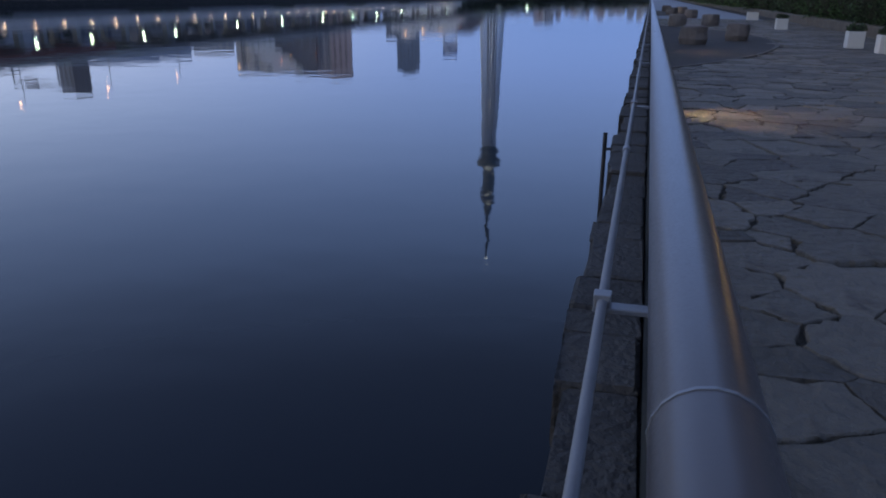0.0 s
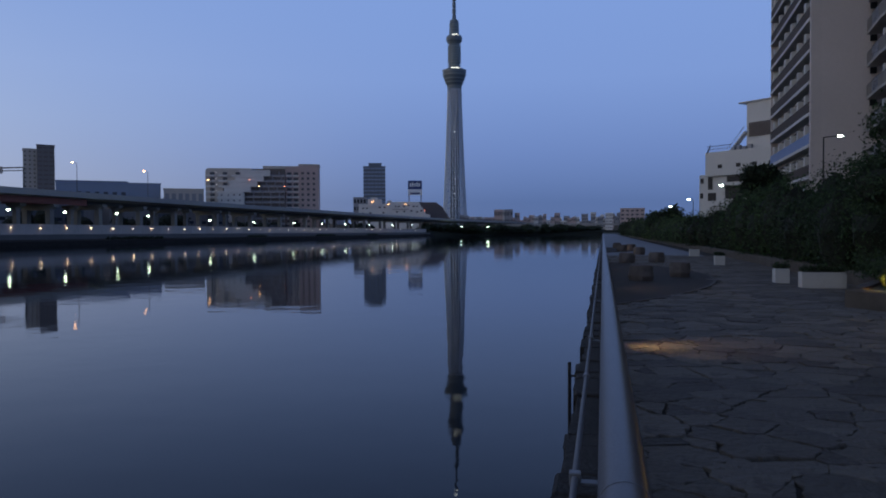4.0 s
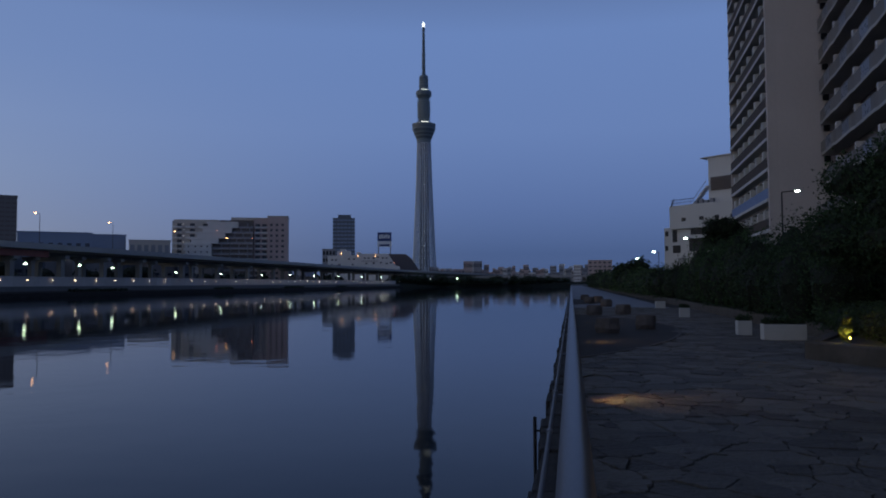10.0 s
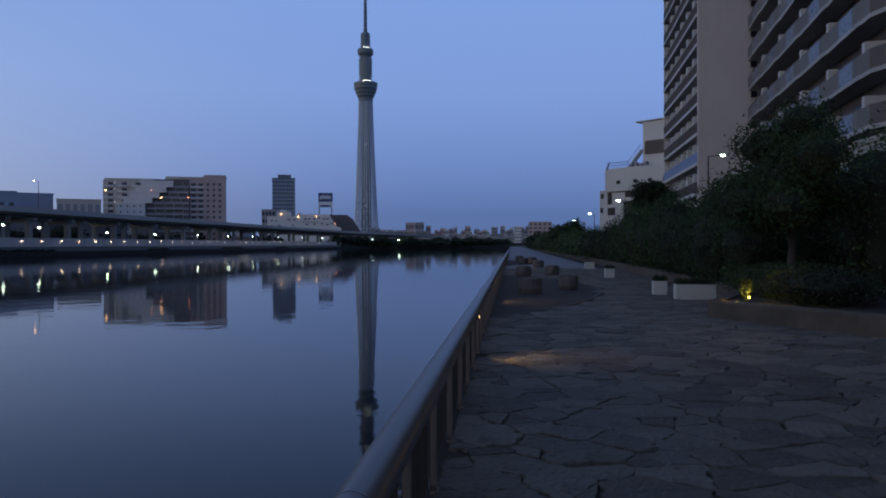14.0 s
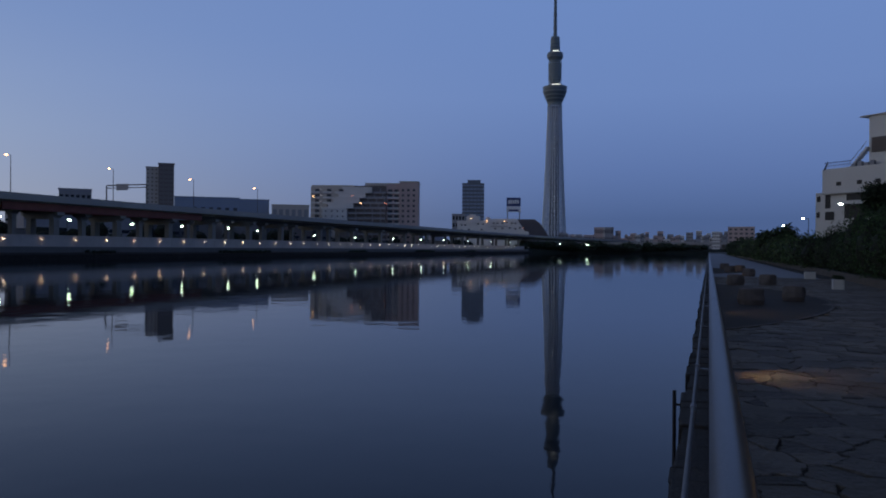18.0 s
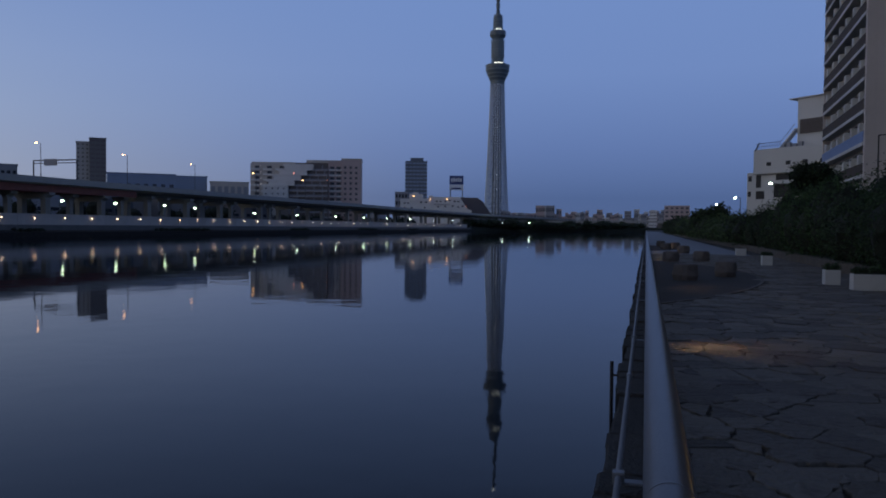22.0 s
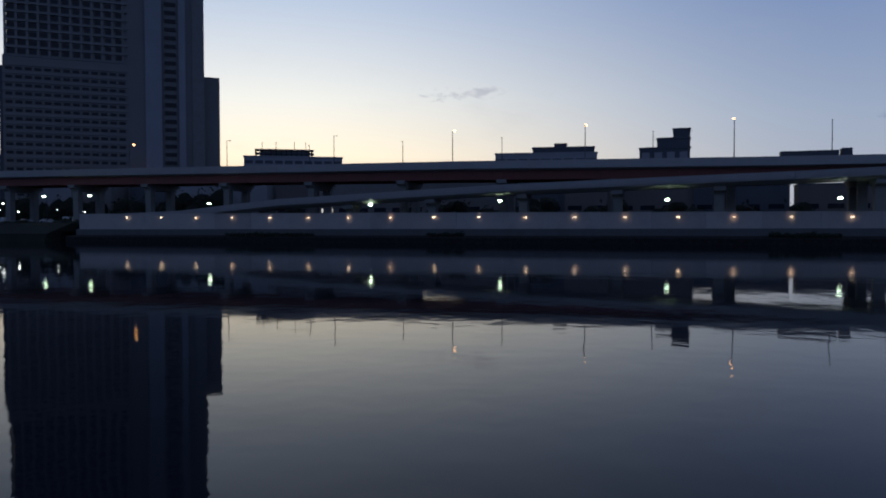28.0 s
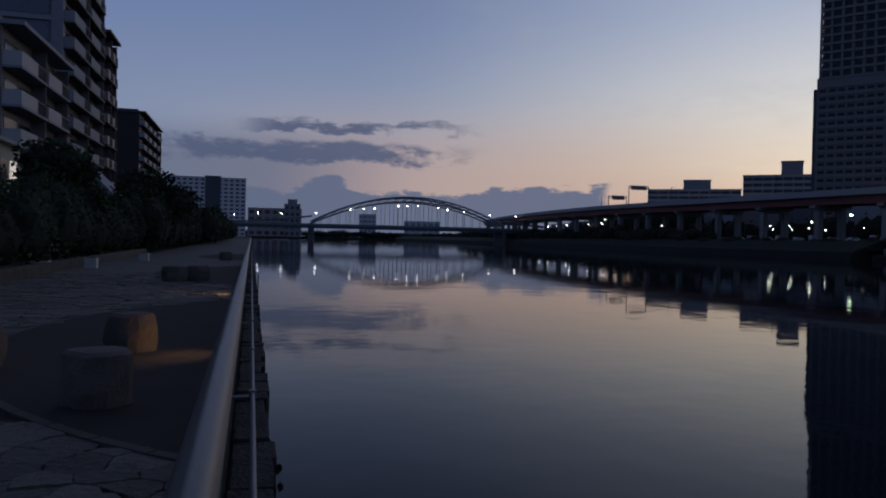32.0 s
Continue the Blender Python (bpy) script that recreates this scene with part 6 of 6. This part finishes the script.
# white stepped building beyond
wb = thing("white_stepped_building", "white rendered building stepping up to a tall block", "building")
a, b = at_polar(-6.8, 120), at_polar(-12.6, 112)
m_b, LB = frame_of(a, b)
for x0, x1, y0, z0, z1, nm, mt in ((0, LB, 0.6, 0, 10.2, "base", M_WH_WALL), (1.5, LB, 0, 9.9, 13.5, "storey", M_WH_WALL), (7.5, LB, 1.5, 13.5, 20.4, "upper_block", M_WH_WALL), (6.3, LB + 0.2, 1.2, 20.4, 20.58, "roof_slab", M_SLAB)):
    bm = B(); box(bm, x0, x1, y0, 14, z0, z1, 0.04); part(nm, bm, mt, wb, at=m_b)
bm = B(); box(bm, 8.0, LB, 1.3, 1.6, 15.4, 17.4); part("louvre_band", bm, M_TAUPE_D, wb, at=m_b)
for k in range(8):
    bm = B(); box(bm, 8.0, LB, 1.2, 1.34, 15.5 + 0.24 * k, 15.56 + 0.24 * k); part("louvre", bm, M_PARAPET, wb, at=m_b)
for x0 in (3.7, 6.8, 9.4, 12.0):
    bm = B(); box(bm, x0, x0 + 0.75, -0.03, 0.2, 11.0, 11.55); part("window", bm, M_BLACK, wb, at=m_b)
bm = B(); box(bm, 11.6, 12.7, 1.42, 1.6, 13.85, 14.3); part("vent", bm, M_BLACK, wb, at=m_b)
# bays under the storey, between white columns: black boxes on the wall, painted as shaded openings
for x0, x1, z0, z1 in ((1.6, 2.4, 7.9, 9.8), (4.9, 9.2, 8.9, 9.8), (1.6, 3.0, 6.2, 7.4), (4.6, 8.6, 6.4, 8.2), (0.25, 0.8, 8.9, 9.7), (0.2, 0.7, 6.6, 7.4), (9.6, 13.0, 8.9, 9.8)):
    bm = B(); box(bm, x0, x1, 0.52, 0.8, z0, z1); part("opening", bm, M_BLACK, wb, at=m_b)
bm = B(); box(bm, 4.5, LB, -0.5, 0.6, 8.3, 8.75); part("canopy", bm, M_WH_WALL, wb, at=m_b)
# terrace rail, roof stair and a furled awning
for k in range(10):
    bm = B(); rod(bm, (1.9 + 0.42 * k, 0.15, 13.5), (1.9 + 0.42 * k, 0.15, 14.4), 0.025, seg=5); part("rail_post", bm, M_PARAPET, wb, at=m_b)
bm = B(); rod(bm, (1.8, 0.15, 14.4), (5.8, 0.15, 14.4), 0.045, seg=5); rod(bm, (1.8, 0.15, 13.95), (5.8, 0.15, 13.95), 0.03, seg=5); part("rail_bar", bm, M_BLACK, wb, at=m_b)
bm = B(); rod(bm, (1.75, 0.1, 13.3), (2.35, 0.1, 14.6), 0.16, 0.05, 6); part("awning", bm, M_BLACK, wb, "dark furled awning", at=m_b)
for k in range(9):
    bm = B(); box(bm, 5.0 + 0.28 * k, 5.32 + 0.28 * k, 1.0, 1.9, 13.5 + 0.3 * k, 13.78 + 0.3 * k); part("stair_step", bm, M_WH_WALL, wb, at=m_b)
bm = B(); rod(bm, (5.0, 0.95, 14.2), (7.5, 0.95, 16.9), 0.04, seg=5); part("stair_rail", bm, M_PARAPET, wb, at=m_b)
for k in range(4):
    bm = B(); box(bm, 5.6 + 0.9 * k, 6.2 + 0.9 * k, 0.5, 1.0, 13.5, 14.0 + 0.2 * (k % 2), 0.03); part("roof_unit", bm, M_GREYB, wb, at=m_b)

# upstream houses on the near bank: a plain end wall towards the terrace, balconies towards the river
def balcony_house(name, label, x, y0, y1, depth, floors, fh, base, bays, wall, panel, slab, solid=0.58, out=1.4, end="plain", cooled=False):
    t = thing(name, label, "building", Matrix.Translation((x, y0, 0)))
    n, top = y0 - y1, base + floors * fh
    bm = B(); box(bm, 0, depth, -n, 0, 0, top); part("body", bm, wall, t)
    bm = B(); box(bm, -out - 0.3, depth + 0.2, -n - 0.3, 0.4, top, top + 0.35, 0.03); part("roof", bm, slab, t)
    bm = B(); box(bm, 0.4, depth - 0.4, -n + 0.4, -0.4, top + 0.35, top + 0.9); part("roof_parapet", bm, wall, t)
    w = n / bays
    for i in range(floors):
        z = base + i * fh
        for j in range(bays):
            a, b = -w * j - 0.08, -w * (j + 1) + 0.08
            m = a + (b - a) * solid
            bm = B(); box(bm, -out, 0.0, b, a, z - 0.2, z, 0.015); deck = part("balcony_slab", bm, slab, t)
            bm = B(); box(bm, -out, -out + 0.13, m, a, z, z + 1.15, 0.01); box(bm, -out + 0.13, 0, a - 0.12, a, z, z + 1.15, 0.01); part("balcony_panel", bm, panel, deck)
            # a handrail with its seven bars in one piece, like a comb
            edge = [(b, z + 1.1), (b, z + 1.02)]
            for q in range(7):
                yq = b + (m - b) * (q + 0.5) / 7
                edge += [(yq - 0.04, z + 1.02), (yq - 0.04, z), (yq + 0.04, z), (yq + 0.04, z + 1.02)]
            edge += [(m, z + 1.02), (m, z + 1.1)]
            bm = B()
            front, back = [[bm.verts.new((x_, *p_)) for p_ in edge] for x_ in (-out + 0.03, -out + 0.07)]
            bm.faces.new(front); bm.faces.new(back[::-1])
            for q in range(len(edge)):
                bm.faces.new((front[q - 1], back[q - 1], back[q], front[q]))
            bmesh.ops.recalc_face_normals(bm, faces=bm.faces[:])
            part("balcony_rail", bm, M_BLACK, deck)
            bm = B(); box(bm, -0.05, 0.06, b + 0.3, a - 0.5, z + 0.05, z + 2.1); part("window", bm, M_GLASS, t)
            bm = B(); box(bm, -out + 0.2, 0, b - 0.07, b + 0.07, z + 0.01, z + fh - 0.21); part("side_wall", bm, wall, deck)
            if cooled or (i + j) % 3 == 0:
                bm = B(); box(bm, -0.5, -0.15, a - 1.5, a - 0.75, z + 0.01, z + 0.62, 0.03); part("air_unit", bm, M_WH_WALL, deck)
        if end == "glazed":
            for q in range(4):
                bm = B(); box(bm, 1.2 + 2.6 * q, 3.5 + 2.6 * q, -0.06, 0.05, z + 0.5, z + fh - 0.45); part("end_window", bm, M_BLUEG, t)
            bm = B(); box(bm, 0.9, depth, -0.02, 0.25, z - 0.2, z + 0.3); part("end_band", bm, panel, t)
        elif end == "slots":
            bm = B(); box(bm, 2.0, 2.9, -0.05, 0.04, z + 0.9, z + 2.0); part("end_window", bm, M_GLASS, t)
    if end == "glazed":
        bm = B(); box(bm, -0.25, 0.9, -0.9, 0.3, 0, top); part("corner_pillar", bm, panel, t)
    return t


balcony_house("lower_house", "lower grey apartment house with solid pale balconies", 18.9, -64, -80, 10, 5, 3.05, 2.3, 2, M_PARAPET, M_EDGE, M_GREYB, end="plain", cooled=True)
balcony_house("balcony_house", "tall blue-grey apartment house with glazed end and framed balconies", 20.8, -90, -108, 14, 14, 2.95, 1.5, 2, M_PARAPET, M_GREYB, M_PARAPET, solid=0.62, end="glazed")
balcony_house("slim_house", "slim brown apartment house with small balconies", 21.0, -109.5, -117, 10, 9, 3.05, 1.5, 2, M_TAUPE_D, M_PINK, M_TAUPE_D, solid=0.4, out=1.7)
balcony_house("dark_house", "dark apartment house with rows of small balconies", 28.0, -200, -237, 14, 10, 3.05, 1.5, 4, M_INFILL, M_GREYB, M_DARKB, solid=0.6, out=1.3, end="plain")
sm = thing("small_house", "small pale house with lit windows behind the trees", "building", Matrix.Translation((15.6, -50, 0)))
bm = B(); box(bm, 0, 6, -7, 0, 0, 7.2); part("wall", bm, M_BEIGE, sm)
bm = B(); box(bm, -0.6, 6.4, -7.4, 0.4, 7.2, 7.45, 0.02); part("roof", bm, M_GREYB, sm)
for q in range(3):
    bm = B(); box(bm, -0.05, 0.05, -6.2 + 2.1 * q, -4.8 + 2.1 * q, 4.6, 6.2); part("window", bm, M_GLASS if q else L_WIN, sm)
    bm = B(); box(bm, 0.8 + 1.7 * q, 1.9 + 1.7 * q, -0.05, 0.05, 4.6, 6.2); part("window", bm, M_GLASS, sm)
bm = B(); box(bm, -0.9, 0.0, -7, 0, 3.3, 3.5); box(bm, -0.9, -0.8, -7, 0, 3.5, 4.4); part("balcony", bm, M_PINK, sm)
gh = thing("gabled_house", "small white house with a steep pale roof among the trees", "house", Matrix.Translation((13.0, -76, 0)))
bm = B(); box(bm, 0, 5, -6, 0, 0, 5.2); part("wall", bm, M_WH_WALL, gh)
bm = B()
fr, bk = [bm.verts.new(v) for v in ((-0.5, 0.4, 5.0), (5.5, 0.4, 5.0), (2.5, 0.4, 8.2))], [bm.verts.new(v) for v in ((-0.5, -6.4, 5.0), (5.5, -6.4, 5.0), (2.5, -6.4, 8.2))]
bm.faces.new(fr); bm.faces.new(bk[::-1])
for k in range(3):
    bm.faces.new((fr[k], bk[k], bk[(k + 1) % 3], fr[(k + 1) % 3]))
bmesh.ops.recalc_face_normals(bm, faces=bm.faces[:])
part("roof", bm, M_GREYB, gh)
bm = B(); box(bm, 1.7, 3.3, 0.0, 0.44, 5.3, 6.6); part("gable_window", bm, M_GLASS, gh)

# ---- flagstones: irregular slabs cut by their neighbours ----
def clip(ring, px, py, nx, ny):
    out = []
    n = len(ring)
    for k in range(n):
        a, b = ring[k], ring[(k + 1) % n]
        da, db = (a[0] - px) * nx + (a[1] - py) * ny, (b[0] - px) * nx + (b[1] - py) * ny
        if da <= 0:
            out.append(a)
        if (da < 0 < db) or (db < 0 < da):
            s = da / (da - db)
            out.append((a[0] + (b[0] - a[0]) * s, a[1] + (b[1] - a[1]) * s))
    return out


rng = random.Random(11)
CX, CY = 0.44, 0.31
seeds, heft = {}, {}
for i in range(-2, 23):
    for j in range(-98, 160):
        seeds[i, j] = (0.2 + (i + 0.5 * (j % 2) + rng.uniform(-0.46, 0.46)) * CX, (j + rng.uniform(-0.46, 0.46)) * CY)
        heft[i, j] = rng.choice((0.0, 0.0, 0.0, 0.01, 0.02, 0.04, 0.07, 0.12))


def in_bay(x, y):
    for yc, half, bulge in BAYS:
        r = (half ** 2 + bulge ** 2) / (2 * bulge)
        if math.hypot(x + r - bulge, y - yc) < r + 0.12:
            return True
    return False


floor = thing("terrace_floor", "irregular dark slate flagstones with open joints", "pavement", kind="structure")
joined_v, joined_f = [], []
count = 0
for (i, j), (x, y) in seeds.items():
    if not (0.0 < x < 8.6) or in_bay(x, y):
        continue
    ring = [(x - 1.6, y - 1.2), (x + 1.6, y - 1.2), (x + 1.6, y + 1.2), (x - 1.6, y + 1.2)]
    for di in (-2, -1, 0, 1, 2):
        for dj in (-3, -2, -1, 0, 1, 2, 3):
            o = seeds.get((i + di, j + dj))
            if o and (di or dj):
                nx, ny = o[0] - x, o[1] - y
                d = math.hypot(nx, ny)
                gap = 0.0006 + 0.017 * ((((i + i + di) * 7 + (j + j + dj) * 13 + di * di + dj * dj) % 7) / 7) ** 4
                cut_at = 0.5 + (heft[i, j] - heft[i + di, j + dj]) / (2 * d * d) - gap / d
                ring = clip(ring, x + nx * cut_at, y + ny * cut_at, nx, ny)
    if len(ring) >= 3:
        ring = clip(ring, 0.07, 0, -1, 0)
    if len(ring) < 3:
        continue
    lift = rng.uniform(-0.011, 0.008)
    tx_, ty_ = rng.uniform(-0.014, 0.014), rng.uniform(-0.014, 0.014)
    # worn outline: the long edges get a bent middle
    worn = []
    n = len(ring)
    for k in range(n):
        a, b = ring[k], ring[(k + 1) % n]
        worn.append((a[0] * 0.99 + x * 0.01, a[1] * 0.99 + y * 0.01))
        cuts = min(5, int(math.hypot(a[0] - b[0], a[1] - b[1]) / 0.075))
        for c in range(cuts):
            s = (c + rng.uniform(0.65, 1.35)) / (cuts + 1)
            q = rng.uniform(-0.05, 0.085) if rng.random() < 0.85 else 0.15
            mx, my = a[0] + (b[0] - a[0]) * s, a[1] + (b[1] - a[1]) * s
            worn.append((mx + (x - mx) * q, my + (y - my) * q))
    n = len(worn)
    low = [(a - x, b - y, -0.06) for a, b in worn]
    mid = [(a - x, b - y, 0.006 + lift + (a - x) * tx_ + (b - y) * ty_) for a, b in worn]
    top = [((a - x) * 0.98, (b - y) * 0.98, 0.013 + lift + (a - x) * tx_ + (b - y) * ty_) for a, b in worn]
    verts = low + mid + top
    faces = [(k, (k + 1) % n, n + (k + 1) % n, n + k) for k in range(n)] + [(n + k, n + (k + 1) % n, 2 * n + (k + 1) % n, 2 * n + k) for k in range(n)] + [tuple(range(2 * n, 3 * n))]
    if (3.0 < y < 10.5 and x < 4.6) and count < 300:
        me = bpy.data.meshes.new("flagstone")
        me.from_pydata(verts, [], faces)
        me.materials.append(M_STONE)
        share("flagstone", me, floor, Matrix.Translation((x, y, 0)))
        count += 1
    else:
        base = len(joined_v)
        joined_v += [(a + x, b + y, c) for a, b, c in verts]
        joined_f += [tuple(base + k for k in f) for f in faces]
me = bpy.data.meshes.new("flagstones")
me.from_pydata(joined_v, [], joined_f)
me.materials.append(M_STONE)
ob = new("flagstones", me)
ob.parent = floor
tagged(ob, kind="stuff")
bm = B(); box(bm, 0.05, 6.4, 49.6, 430, -0.01, 0.008); part("far_paving", bm, M_PALE, floor)
bm = B(); box(bm, 0.05, 7.4, -260, -30.2, -0.01, 0.008); part("far_paving", bm, M_STONE, floor)
